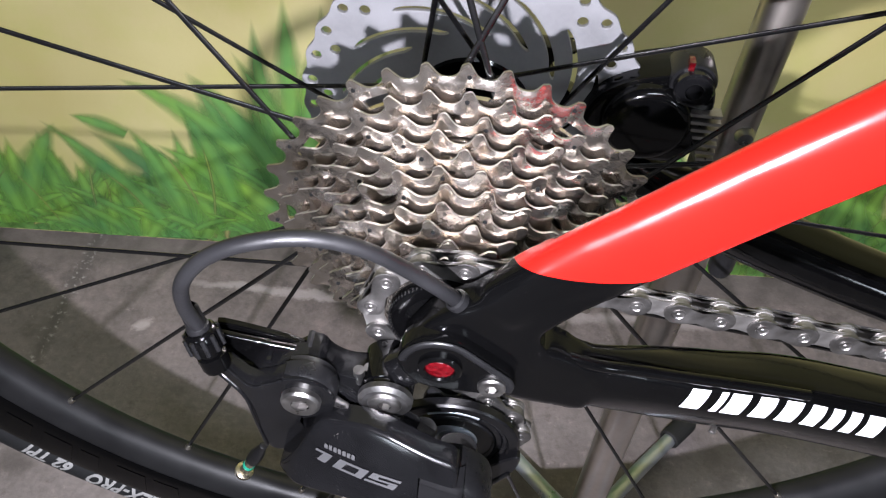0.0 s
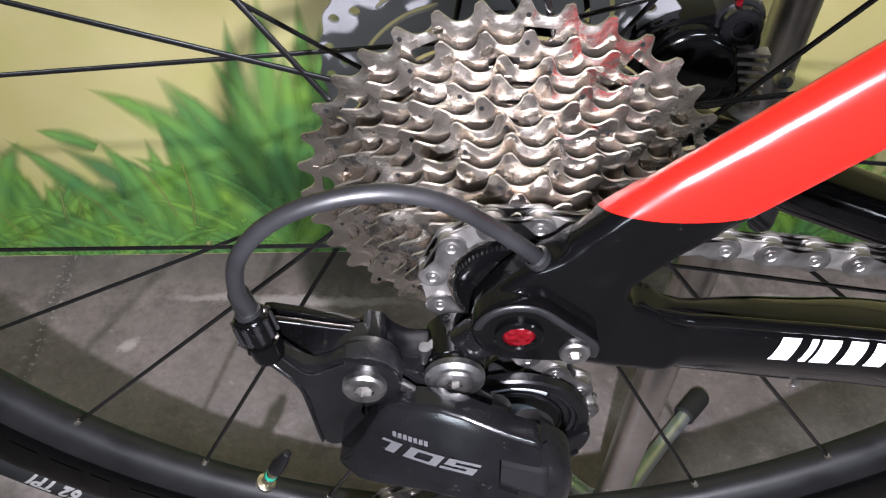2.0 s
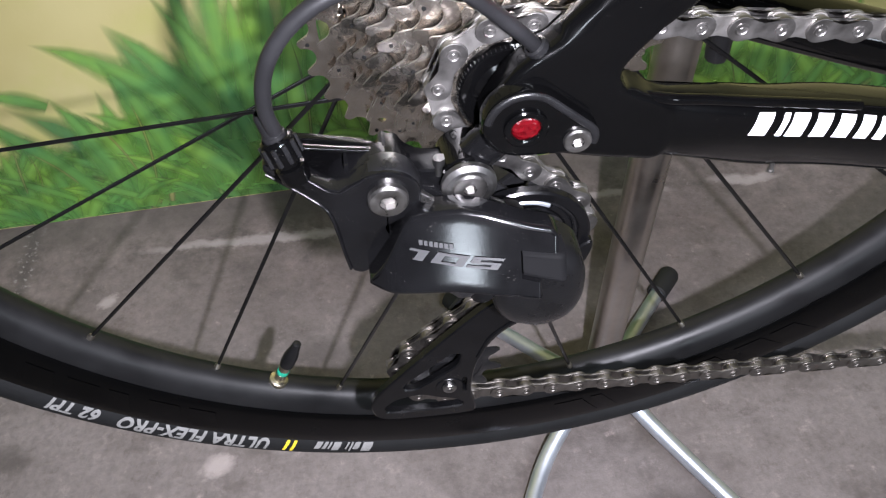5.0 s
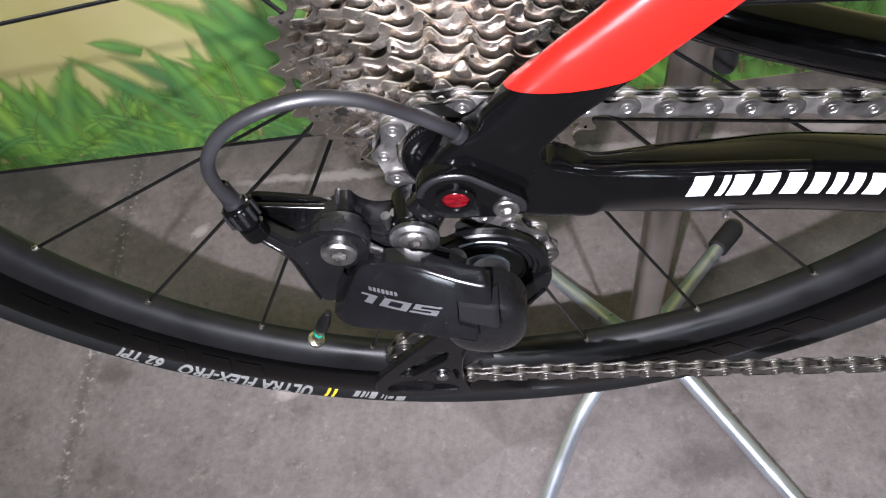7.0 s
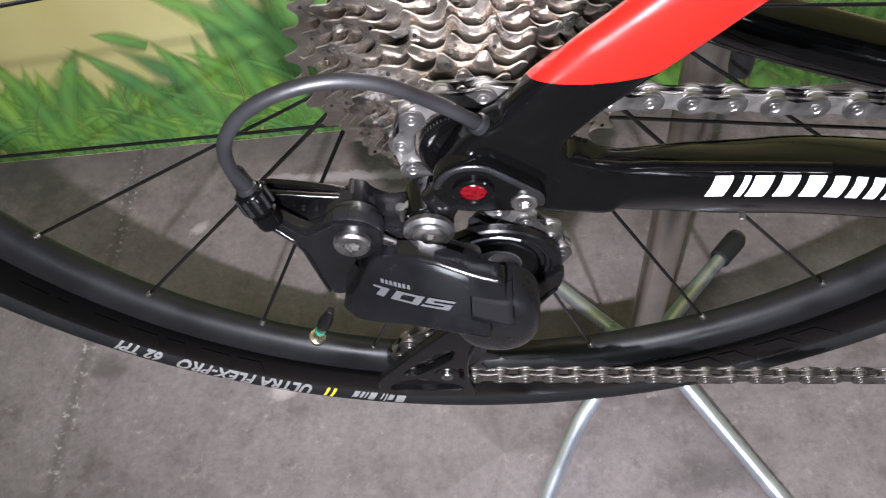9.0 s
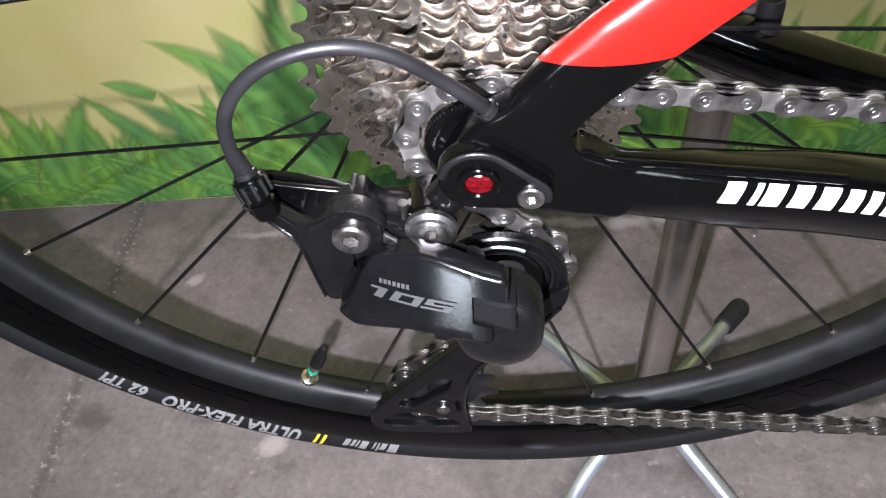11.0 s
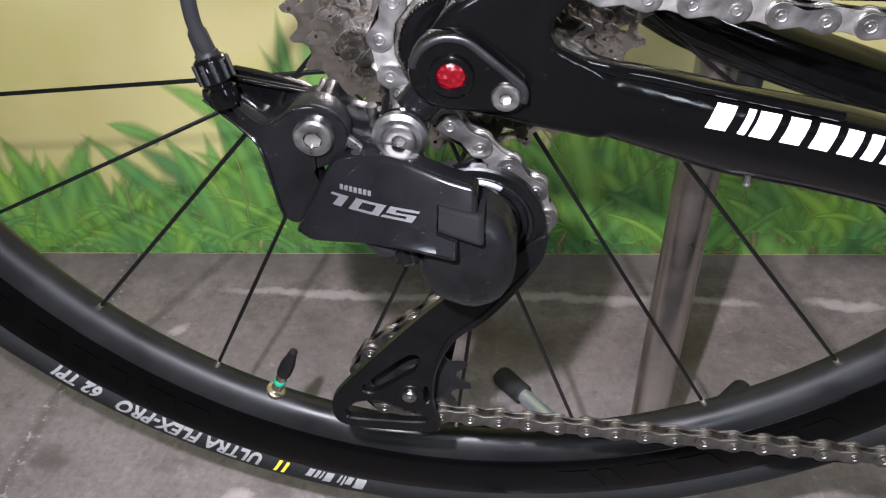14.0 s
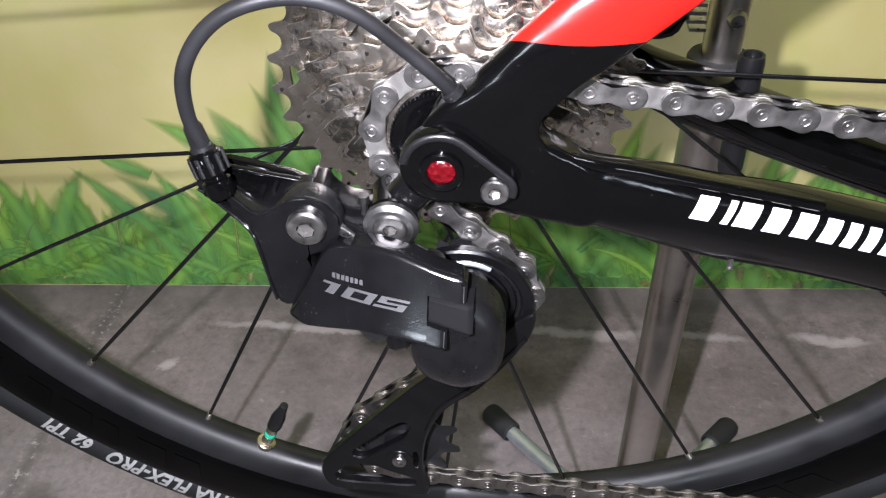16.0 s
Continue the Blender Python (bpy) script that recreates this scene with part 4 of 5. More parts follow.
bolt_head(pivot, -0.0153, -0.0212, -0.0773, 0.0055, 0.003, socket=0.38, material=CHAIN_OUTER)
link = [(-0.0475, -0.0150), (-0.0425, -0.0128), (-0.0412, -0.0098), (-0.0362, -0.0100), (-0.0345, -0.0140), (-0.0300, -0.0172), (-0.0255, -0.0180), (-0.0215, -0.0180), (-0.0150, -0.0140), (-0.0075, -0.018), (-0.0085, -0.027), (-0.017, -0.029), (-0.03, -0.0275), (-0.046, -0.026), (-0.05, -0.020)]
part("pivot_link", plate(bmesh.new(), rounded(link, 1, 0.2), -0.0705, -0.0605, 0.0007), CAGE, mech)
tab = plate(bmesh.new(), rounded([(-0.0425, -0.0150), (-0.0416, -0.0100), (-0.0404, -0.0094), (-0.0366, -0.0117), (-0.0345, -0.0160)], 1, 0.12), -0.0665, -0.0600, 0.0005)
part("stop_tab", tab, PLASTIC, mech)
part("limit_screw", rod((-0.0241, -0.0705, -0.0200), (-0.0241, -0.0705, -0.0128), [(0, 0), (0.0011, 0), (0.0011, 0.6), (0.0018, 0.62), (0.0018, 1), (0, 1)], 12), WASHER, mech)
part("limit_screw", rod((-0.0215, -0.0670, -0.0205), (-0.0215, -0.0670, -0.0160), [(0, 0), (0.0014, 0), (0.0014, 0.7), (0.0018, 0.72), (0.0018, 1), (0, 1)], 12), WASHER, mech)
knuckle = part("upper_pivot", lathe(bmesh.new(), [(0.0, -0.0785), (0.009, -0.0785), (0.0100, -0.0780), (0.0104, -0.0772), (0.0104, -0.0725), (0.0096, -0.0720), (0.0096, -0.0700), (0.0, -0.0700)], (-0.0405, -0.0185), 44), ANODISED, mech)
bolt_head(knuckle, -0.0405, -0.0185, -0.0822, 0.0062, 0.003)

# body with its arm to the cable stop
front = [(-0.0762, -0.0085), (-0.0715, -0.0068), (-0.0640, -0.0108), (-0.0560, -0.0150), (-0.0505, -0.0122), (-0.0455, -0.0092), (-0.0400, -0.0084), (-0.0345, -0.0104), (-0.0308, -0.0150), (-0.0302, -0.0215), (-0.0330, -0.0270), (-0.0380, -0.0295), (-0.0415, -0.0312),
         (-0.0402, -0.0350), (-0.0395, -0.0430), (-0.0425, -0.0480), (-0.0468, -0.0510), (-0.0510, -0.0530), (-0.0542, -0.0510), (-0.0556, -0.0420), (-0.0570, -0.0310), (-0.0588, -0.0235), (-0.0640, -0.0192), (-0.0720, -0.0142), (-0.0765, -0.0118)]
shell = part("body", plate(bmesh.new(), rounded(front, 1, 0.2), -0.0795, -0.0735, 0.0008, lambda x, z: 0.40 * max(0.0, -0.0560 - x)), SATIN, mech)
part("body_wall", plate(bmesh.new(), rounded([(-0.0600, -0.0200), (-0.0560, -0.0155), (-0.0505, -0.0125), (-0.0470, -0.0105), (-0.0400, -0.0090), (-0.0312, -0.0160), (-0.0312, -0.0220), (-0.0390, -0.0300), (-0.0430, -0.0340), (-0.0450, -0.0440), (-0.0490, -0.0500), (-0.0530, -0.0490), (-0.0560, -0.0320)], 1), -0.0745, -0.0650, 0.0004), SATIN, shell)
part("back_panel", plate(bmesh.new(), rounded([(-0.0700, -0.0050), (-0.0660, -0.0045), (-0.0420, -0.0105), (-0.0380, -0.0180), (-0.0480, -0.0220), (-0.0560, -0.0200), (-0.0690, -0.0130)], 1), -0.0650, -0.0625, 0.0004), GLOSS, shell)
part("upper_rib", sweep(bmesh.new(), spline([(-0.0690, -0.0675, -0.0054), (-0.0580, -0.0672, -0.0078), (-0.0490, -0.0668, -0.0098), (-0.0405, -0.0664, -0.0114)]), lambda s: (0.0008, 0.0012), 14, 3), GLOSS, shell)
bm = bmesh.new()
rows = []
for x, z in ((-0.0725, -0.0090), (-0.0660, -0.0125), (-0.0600, -0.0160), (-0.0550, -0.0185), (-0.0500, -0.0180), (-0.0440, -0.0165)):
    rows.append([bm.verts.new((x, y, z - d)) for y, d in ((-0.0640, 0.0), (-0.0760, 0.001), (-0.0760, 0.0025), (-0.0640, 0.0015))])
for a, b in zip(rows, rows[1:]):
    for k in range(4):
        bm.faces.new((a[k], a[(k + 1) % 4], b[(k + 1) % 4], b[k]))
bm.faces.new(rows[0][::-1]), bm.faces.new(rows[-1])
part("recess_floor", bm, GLOSS, shell)
for x, z in ((-0.0520, -0.0140), (-0.0475, -0.0135)):
    part("web", box(bmesh.new(), (x - 0.0006, -0.0715, z - 0.0045), (x + 0.0006, -0.0640, z + 0.0025)), SATIN, shell)
part("bar_edge", sweep(bmesh.new(), spline([(-0.0735, -0.0726, -0.0078), (-0.0715, -0.0733, -0.0072), (-0.0640, -0.0763, -0.0111), (-0.0562, -0.0794, -0.0150), (-0.0505, -0.0796, -0.0125), (-0.0458, -0.0796, -0.0096)]), lambda s: (0.0005, 0.0005), 10), SATIN, shell)
part("bar_edge", sweep(bmesh.new(), spline([(-0.0758, -0.0722, -0.0115), (-0.0720, -0.0734, -0.0138), (-0.0640, -0.0764, -0.0188), (-0.0590, -0.0785, -0.0232), (-0.0570, -0.0796, -0.0310), (-0.0556, -0.0796, -0.0420), (-0.0544, -0.0796, -0.0500)]), lambda s: (0.0005, 0.0005), 10), SATIN, shell)
part("link_pin", rod((-0.0405, -0.0870, -0.0470), (-0.0403, -0.0890, -0.0506), [(0, 0), (0.0018, 0), (0.002, 0.5), (0.0016, 1), (0, 1)], 12), BOLT, mech)

# outer link plate with its number, and its inner fellow
tilt = lambda x, z: -0.2 * (x + 0.035) + 0.6 * (z + 0.029) + (x + 0.0125) ** 2 / 0.24 + 40 * max(0.0, -0.0405 - x) ** 2 / 0.5
def along(points, x):
    """Height of a broken line at x."""
    return float(np.interp(x, [p[0] for p in points], [p[1] for p in points]))


LINK_TOP = [(-0.0486, -0.0494), (-0.0440, -0.0412), (-0.0400, -0.0338), (-0.0366, -0.0278), (-0.0345, -0.0254), (-0.0310, -0.0239), (-0.0250, -0.0224), (-0.0192, -0.0214), (-0.0125, -0.0219), (-0.0060, -0.0233), (0.0012, -0.0251), (0.0078, -0.0264), (0.0098, -0.0285)]
LINK_LOW = [(-0.0486, -0.0503), (-0.0440, -0.0489), (-0.0360, -0.0473), (-0.0300, -0.0461), (-0.0230, -0.0449), (-0.0140, -0.0447), (-0.0032, -0.0453), (0.0036, -0.0461)]


def link_loft(bm, x0, x1, top, low, steps, round_top=True, round_low=True, depth=0.0075, roll=0.0010):
    """A stretch of the link: its front follows tilt(), its top and bottom edges roll over and run back."""
    rows = []
    for i in range(steps + 1):
        x = x0 + (x1 - x0) * i / steps
        zt, zl = top(x), low(x)
        r = min(0.0013, 0.32 * (zt - zl))
        end = roll * max(0.0, 1 - (x1 - x) / 0.0012) ** 2
        pts = [(depth, zt - 0.0004)]
        if round_top:
            pts += [(r * (1 - math.sin(a)), zt - r * (1 - math.cos(a))) for a in (0.0, 0.35, 0.75, 1.15, math.pi / 2)]
        else:
            pts += [(0.0, zt)]
        pts += [(0.0, zt + (zl - zt) * (0.16 + 0.68 * k / 8)) for k in range(9)]
        if round_low:
            pts += [(r * (1 - math.sin(a)), zl + r * (1 - math.cos(a))) for a in (math.pi / 2, 1.15, 0.75, 0.35, 0.0)]
        else:
            pts += [(0.0, zl)]
        pts.append((depth, zl + 0.0004))
        rows.append([bm.verts.new((x, -0.0868 + tilt(x, z) + d + end, z)) for d, z in pts])
    for a, b in zip(rows, rows[1:]):
        for k in range(len(a)):
            bm.faces.new((a[k], a[(k + 1) % len(a)], b[(k + 1) % len(a)], b[k]))
    bm.faces.new(rows[0][::-1])
    bm.faces.new(rows[-1])
    return bm


top_line, low_line = (lambda x: along(LINK_TOP, x)), (lambda x: along(LINK_LOW, x))
bm = link_loft(bmesh.new(), -0.0486, -0.0022, top_line, low_line, 46, roll=0.0)
link_loft(bm, -0.0022, 0.0096, top_line, lambda x: along([(-0.0022, -0.0316), (0.0096, -0.0330)], x), 12, round_low=False)
link_loft(bm, -0.0022, 0.0040, lambda x: along([(-0.0022, -0.0395), (0.0040, -0.0409)], x), low_line, 8, round_top=False)
cover = part("outer_link", bm, SATIN, mech, angle=50)
part("link_block", plate(bmesh.new(), rounded([(-0.0470, -0.0470), (-0.0420, -0.0385), (-0.0370, -0.0300), (-0.0330, -0.0270), (-0.0260, -0.0270), (-0.0260, -0.0420), (-0.0360, -0.0450)], 1), -0.0815, -0.0700, 0.0006), GLOSS, mech)
part("inner_link", sweep(bmesh.new(), spline([(-0.0335, -0.0690, -0.0225), (-0.0260, -0.0712, -0.0252), (-0.0150, -0.0745, -0.0285), (-0.0050, -0.0775, -0.0318)]), lambda s: (0.0026, 0.0034), 14, 4), SATIN, mech)
part("inner_link_end", rod((-0.0030, -0.0780, -0.0345), (-0.0022, -0.0778, -0.0298), [(0, 0), (0.0040, 0), (0.0042, 0.2), (0.0042, 0.85), (0.0036, 1), (0, 1)], 24), WASHER, mech, "worn steel pin end")
part("spring_clip", plate(bmesh.new(), [(-0.0330, -0.0205), (-0.0300, -0.0195), (-0.0245, -0.0250), (-0.0255, -0.0262), (-0.0305, -0.0232)], -0.0785, -0.0765, 0.0003), BOLT, mech)
part("spring_barrel", rod((-0.0250, -0.0880, -0.0440), (-0.0160, -0.0900, -0.0525), [(0, 0), (0.0052, 0), (0.0056, 0.3), (0.0056, 0.8), (0.0040, 1), (0, 1)], 20), PLASTIC, mech)
part("spring_pin", rod((-0.0145, -0.0880, -0.0465), (-0.0120, -0.0905, -0.0575), [(0, 0), (0.0036, 0), (0.004, 0.3), (0.0044, 0.9), (0.0034, 1), (0, 1)], 16), SATIN, mech)

# number on the link: three wide slanted digits and a small mark
def digit(strokes, x, z):
    bm = bmesh.new()
    for u0, u1, v0, v1 in strokes:
        q = [(x + u + 0.8 * v, z - 0.02 * u + v) for u, v in ((u0, v0), (u1, v0), (u1, v1), (u0, v1))]
        bm.faces.new([bm.verts.new((px, -0.0874 + tilt(px, pz), pz)) for px, pz in q])
    return part("digit", bm, SILVER, cover, "silver-grey printed digit", smooth=False)


digit([(0.0040, 0.0068, 0.0, 0.0032), (0.0012, 0.0040, 0.0025, 0.0032)], -0.0388, -0.0362)
digit([(0.0, 0.0026, 0.0, 0.0032), (0.0070, 0.0096, 0.0, 0.0032), (0.0026, 0.0070, 0.0, 0.0007), (0.0026, 0.0070, 0.0025, 0.0032)], -0.0296, -0.0363)
digit([(0.0, 0.0092, 0.0025, 0.0032), (0.0, 0.0026, 0.0013, 0.0025), (0.0026, 0.0092, 0.0013, 0.0019), (0.0066, 0.0092, 0.0007, 0.0013), (-0.0004, 0.0092, 0.0, 0.0007)], -0.0188, -0.0365)
bm = bmesh.new()
for k in range(7):
    x = -0.0325 + k * 0.00150
    bm.faces.new([bm.verts.new((px, -0.0874 + tilt(px, pz), pz)) for px, pz in ((x, -0.0318), (x + 0.0011, -0.0318), (x + 0.0011, -0.0304), (x, -0.0304))])
tagged(part("maker_mark", bm, SILVER, cover, "small grey maker's mark", smooth=False), kind="stuff")

# lower knuckle
def domed(outline, centre, y_edge, y_back, rise, seg=7):
    """A lens of an (x, z) outline: straight sides from the back to the edge, then a shallow dome."""
    bm, n = bmesh.new(), len(outline)
    rows = [[bm.verts.new((x, y, z)) for x, z in outline] for y in (y_back, y_edge)]
    for i in range(1, seg):
        u = math.sin(math.pi / 2 * i / seg)
        k = math.cos(math.pi / 2 * i / seg) ** 0.5
        rows.append([bm.verts.new((centre[0] + (x - centre[0]) * k, y_edge - rise * u, centre[1] + (z - centre[1]) * k)) for x, z in outline])
    for a, b in zip(rows, rows[1:]):
        for i in range(n):
            bm.faces.new((a[i], a[(i + 1) % n], b[(i + 1) % n], b[i]))
    tip = bm.verts.new((centre[0], y_edge - rise, centre[1]))
    for i in range(n):
        bm.faces.new((rows[-1][i], rows[-1][(i + 1) % n], tip))
    bm.faces.new(rows[0][::-1])
    return bm


dome = [(-0.0020, -0.0385), (0.0060, -0.0345), (0.0110, -0.0350), (0.0185, -0.0410), (0.0214, -0.0500), (0.0217, -0.0580), (0.0208, -0.0650), (0.0165, -0.0725), (0.0075, -0.0765), (-0.0050, -0.0715), (-0.0095, -0.0625), (-0.0085, -0.0520)]
part("lower_knuckle", domed(rounded(dome, 2), (0.0060, -0.0550), -0.0885, -0.0795, 0.0080), KNUCKLE, mech, angle=60)
part("knuckle_neck", lathe(bmesh.new(), [(0.0, -0.0800), (0.0075, -0.0800), (0.0075, -0.0670), (0.0060, -0.0642), (0.0, -0.0642)], (0.0030, -0.0665), 32), PLASTIC, mech)
bm = bmesh.new()
link_loft(bm, -0.0017, 0.0118, lambda x: along([(-0.0017, -0.0321), (0.0118, -0.0336)], x), lambda x: along([(-0.0017, -0.0390), (0.0118, -0.0420)], x), 12, depth=0.0085)
part("knuckle_finger", bm, LUG, mech, "grey lug of the knuckle between the link's prongs", angle=50)
part("knuckle_post", rod((0.0085, -0.0835, -0.0560), (0.0090, -0.0775, -0.0390), [(0, 0), (0.0072, 0), (0.0068, 0.55), (0.0066, 0.92), (0.0060, 1), (0, 1)], 28), PLASTIC, mech)

# cage
cage = mech
hx, hz = 0.0065, -0.0650


def band(centre, r0, r1, a0, a1, y0, y1, steps=48, bevel=0.0007):
    """A flat curved band between two radii, its front edges bevelled."""
    bm = bmesh.new()
    section = [(r0, y1), (r0, y0 + bevel), (r0 + bevel, y0), (r1 - bevel, y0), (r1, y0 + bevel), (r1, y1)]
    rows = []
    for i in range(steps + 1):
        a = radians(a0 + (a1 - a0) * i / steps)
        rows.append([bm.verts.new((centre[0] + r * math.cos(a), y, centre[1] + r * math.sin(a))) for r, y in section])
    for a, b in zip(rows, rows[1:]):
        for k in range(len(section)):
            bm.faces.new((a[k], a[(k + 1) % len(section)], b[(k + 1) % len(section)], b[k]))
    bm.faces.new(rows[0][::-1]), bm.faces.new(rows[-1])
    return bm


part("cage_hoop", band((hx, hz), 0.0204, 0.0247, 150, -80, -0.0628, -0.0592), CAGE, cage)
part("hoop_groove", band((hx, hz), 0.0188, 0.0206, 150, -80, -0.0616, -0.0592), ANODISED, cage)
part("hoop_web", band((hx, hz), 0.0090, 0.0158, 180, -100, -0.0612, -0.0596), CAGE, cage)
part("hoop_web", band((hx, hz), 0.0158, 0.0188, 57, -100, -0.0610, -0.0596), CAGE, cage)
part("hoop_crescent", band((hx, hz), 0.0162, 0.0184, 121, 59, -0.0608, -0.0596), CHROME, cage, "bright metal crescent of the pulley")
part("hoop_lip", band((hx, hz), 0.0148, 0.0160, 150, -60, -0.0622, -0.0606), CAGE, cage)
tx, tz = TENSION


def holed_plate(outer, holes, y0, y1, bevel=0.0006):
    """A plate of an (x, z) outline with openings, its front edges bevelled."""
    bm = bmesh.new()
    loops = [outer] + holes
    signed = lambda o: sum(a[0] * b[1] - b[0] * a[1] for a, b in zip(o, o[1:] + o[:1]))
    loops = [o if (signed(o) > 0) == (k == 0) else o[::-1] for k, o in enumerate(loops)]

    def inset(o, d):
        out = []
        for i, p in enumerate(o):
            t = (Vector(o[(i + 1) % len(o)]) - Vector(o[i - 1])).normalized()
            out.append((p[0] - t.y * d, p[1] + t.x * d))
        return out

    levels = [[[bm.verts.new((x, y, z)) for x, z in inset(o, d)] for o in loops] for d, y in ((bevel, y0), (0, y0 + bevel), (0, y1))]
    for upper, lower in zip(levels, levels[1:]):
        for a, b in zip(upper, lower):
            for i in range(len(a)):
                bm.faces.new((a[i], a[(i + 1) % len(a)], b[(i + 1) % len(a)], b[i]))
    for level in (levels[0], levels[-1]):
        verts = [v for loop in level for v in loop]
        for tri in tessellate_polygon([[Vector((v.co.x, v.co.z, 0)) for v in loop] for loop in level]):
            try:
                bm.faces.new([verts[i] for i in tri])
            except ValueError:
                pass
    return bm


cage_outline = rounded([(0.0325, -0.0640), (0.0312, -0.0770), (0.0205, -0.0958), (0.0100, -0.1100), (0.0010, -0.1172), (-0.0050, -0.1270), (-0.0095, -0.1400), (-0.0112, -0.1600), (-0.0080, -0.1745), (-0.0100, -0.1785), (-0.0470, -0.1775), (-0.0535, -0.1740),
                        (-0.0556, -0.1660), (-0.0530, -0.1565), (-0.0390, -0.1385), (-0.0110, -0.1045), (0.0020, -0.0920), (0.0150, -0.0860), (0.0230, -0.0720)], 2)
low_gap = rounded([(-0.0485, -0.1655), (-0.0440, -0.1605), (-0.0330, -0.1580), (-0.0250, -0.1625), (-0.0175, -0.1650), (-0.0140, -0.1690), (-0.0150, -0.1715), (-0.0470, -0.1712), (-0.0495, -0.1690)], 2)
high_gap = rounded([(-0.0420, -0.1520), (-0.0330, -0.1425), (-0.0195, -0.1290), (-0.0150, -0.1300), (-0.0165, -0.1380), (-0.0220, -0.1430), (-0.0280, -0.1480), (-0.0360, -0.1545)], 2)
side_gap = rounded([(-0.0140, -0.1470), (-0.0128, -0.1500), (-0.0130, -0.1590), (-0.0145, -0.1580), (-0.0150, -0.1520)], 1)
part("cage_plate", holed_plate(cage_outline, [low_gap, high_gap, side_gap], -0.0650, -0.0615), CAGE, cage)
part("cage_step", sweep(bmesh.new(), spline([(0.0290, -0.0652, -0.0780), (0.0180, -0.0652, -0.0945), (0.0080, -0.0652, -0.1075), (-0.0030, -0.0652, -0.1190), (-0.0085, -0.0652, -0.1330)]), lambda s: (0.0009, 0.0006), 10), CAGE, cage)
part("cage_boss", lathe(bmesh.new(), [(0.0, -0.0654), (0.0058, -0.0654), (0.0062, -0.0648), (0.0062, -0.061)], TENSION, 28), CAGE, cage)
bolt_head(cage, tx, tz, -0.0668, 0.0030, 0.002, "pulley_bolt")
part("inner_plate", plate(bmesh.new(), rounded([(0.0250, -0.0560), (0.0290, -0.0760), (0.0180, -0.0960), (0.0000, -0.1250), (-0.0060, -0.1600), (-0.0120, -0.1760), (-0.0460, -0.1740), (-0.0420, -0.1600), (-0.0150, -0.1200), (-0.0050, -0.0900), (-0.0060, -0.0560), (0.0080, -0.0430)]), -0.0475, -0.0455, 0.0004), PLASTIC, cage)
for name, c in (("guide_pulley", GUIDE), ("tension_pulley", TENSION)):
    near = min(RIVETS, key=lambda p: abs(math.hypot(p[0] - c[0], p[1] - c[1]) - R11) + 0.2 * abs(p[1] - c[1]))
    bm = sprocket(11, CHAIN_Y, math.atan2(near[1] - c[1], near[0] - c[0]), 0.0022, 0.0155)
    lathe(bm, [(0.0, CHAIN_Y - 0.003), (0.0075, CHAIN_Y - 0.003), (0.0078, CHAIN_Y - 0.001), (0.0156, CHAIN_Y - 0.0008), (0.0156, CHAIN_Y + 0.0008), (0.0, CHAIN_Y + 0.0008)], seg=32)
    bmesh.ops.translate(bm, vec=(c[0], 0, c[1]), verts=bm.verts)
    part(name, bm, PLASTIC, cage, angle=50)

part("pulley_cover", lathe(bmesh.new(), [(0.0, -0.0640), (0.0060, -0.0640), (0.0072, -0.0632), (0.0074, -0.0610), (0.0112, -0.0596), (0.0118, -0.0575), (0.0, -0.0575)], GUIDE, 36), CHROME, cage, "bright metal pulley cover")

# cable and its stop
CABLE_LINE = [(-0.0704, -0.0742, 0.0060), (-0.0712, -0.0770, 0.0180), (-0.0685, -0.0802, 0.0320), (-0.0622, -0.0812, 0.0428), (-0.0530, -0.0815, 0.0505), (-0.0420, -0.0803, 0.0540), (-0.0310, -0.0782, 0.0535), (-0.0200, -0.0752, 0.0480), (-0.0095, -0.0715, 0.0375), (0.0005, -0.0685, 0.0265), (0.0050, -0.0670, 0.0205)]
gear_cable = part("gear_cable", sweep(bmesh.new(), spline(CABLE_LINE, 8), lambda s: (0.0022, 0.0022), 18), CABLE, bicycle, "dark grey looped gear cable housing")
B0, B1 = Vector((-0.0660, -0.0768, -0.0105)), Vector((-0.0706, -0.0737, 0.0040))
axis = (B1 - B0).normalized()
part("ferrule", rod(B1 - axis * 0.002, B1 + axis * 0.0085, [(0.0036, 0), (0.0036, 0.3), (0.0031, 0.35), (0.0029, 0.9), (0.0023, 1.0)], 20), PLASTIC, gear_cable)
stop = part("cable_stop", rod(B0, B1, [(0, 0), (0.0040, 0), (0.0045, 0.1), (0.0045, 0.36), (0.0036, 0.40), (0.0036, 0.46), (0.0049, 0.50), (0.0052, 0.56), (0.0052, 0.90), (0.0047, 0.97), (0.0040, 1.0), (0.0037, 0.93)], 28), GLOSS, mech)
side_v = axis.orthogonal().normalized()
for k in range(10):
    off = (Matrix.Rotation(2 * math.pi * k / 10, 3, axis) @ side_v) * 0.0051
    part("stop_ridge", rod(B0 + (B1 - B0) * 0.52 + off, B0 + (B1 - B0) * 0.93 + off, [(0, 0), (0.0008, 0.05), (0.0008, 0.95), (0, 1)], 8), ANODISED, stop)
part("entry_port", rod((0.0030, -0.0674, 0.0232), (0.0046, -0.0671, 0.0212), [(0.0026, 0), (0.0034, 0.2), (0.0034, 1), (0, 1)], 18), PLASTIC, bicycle)


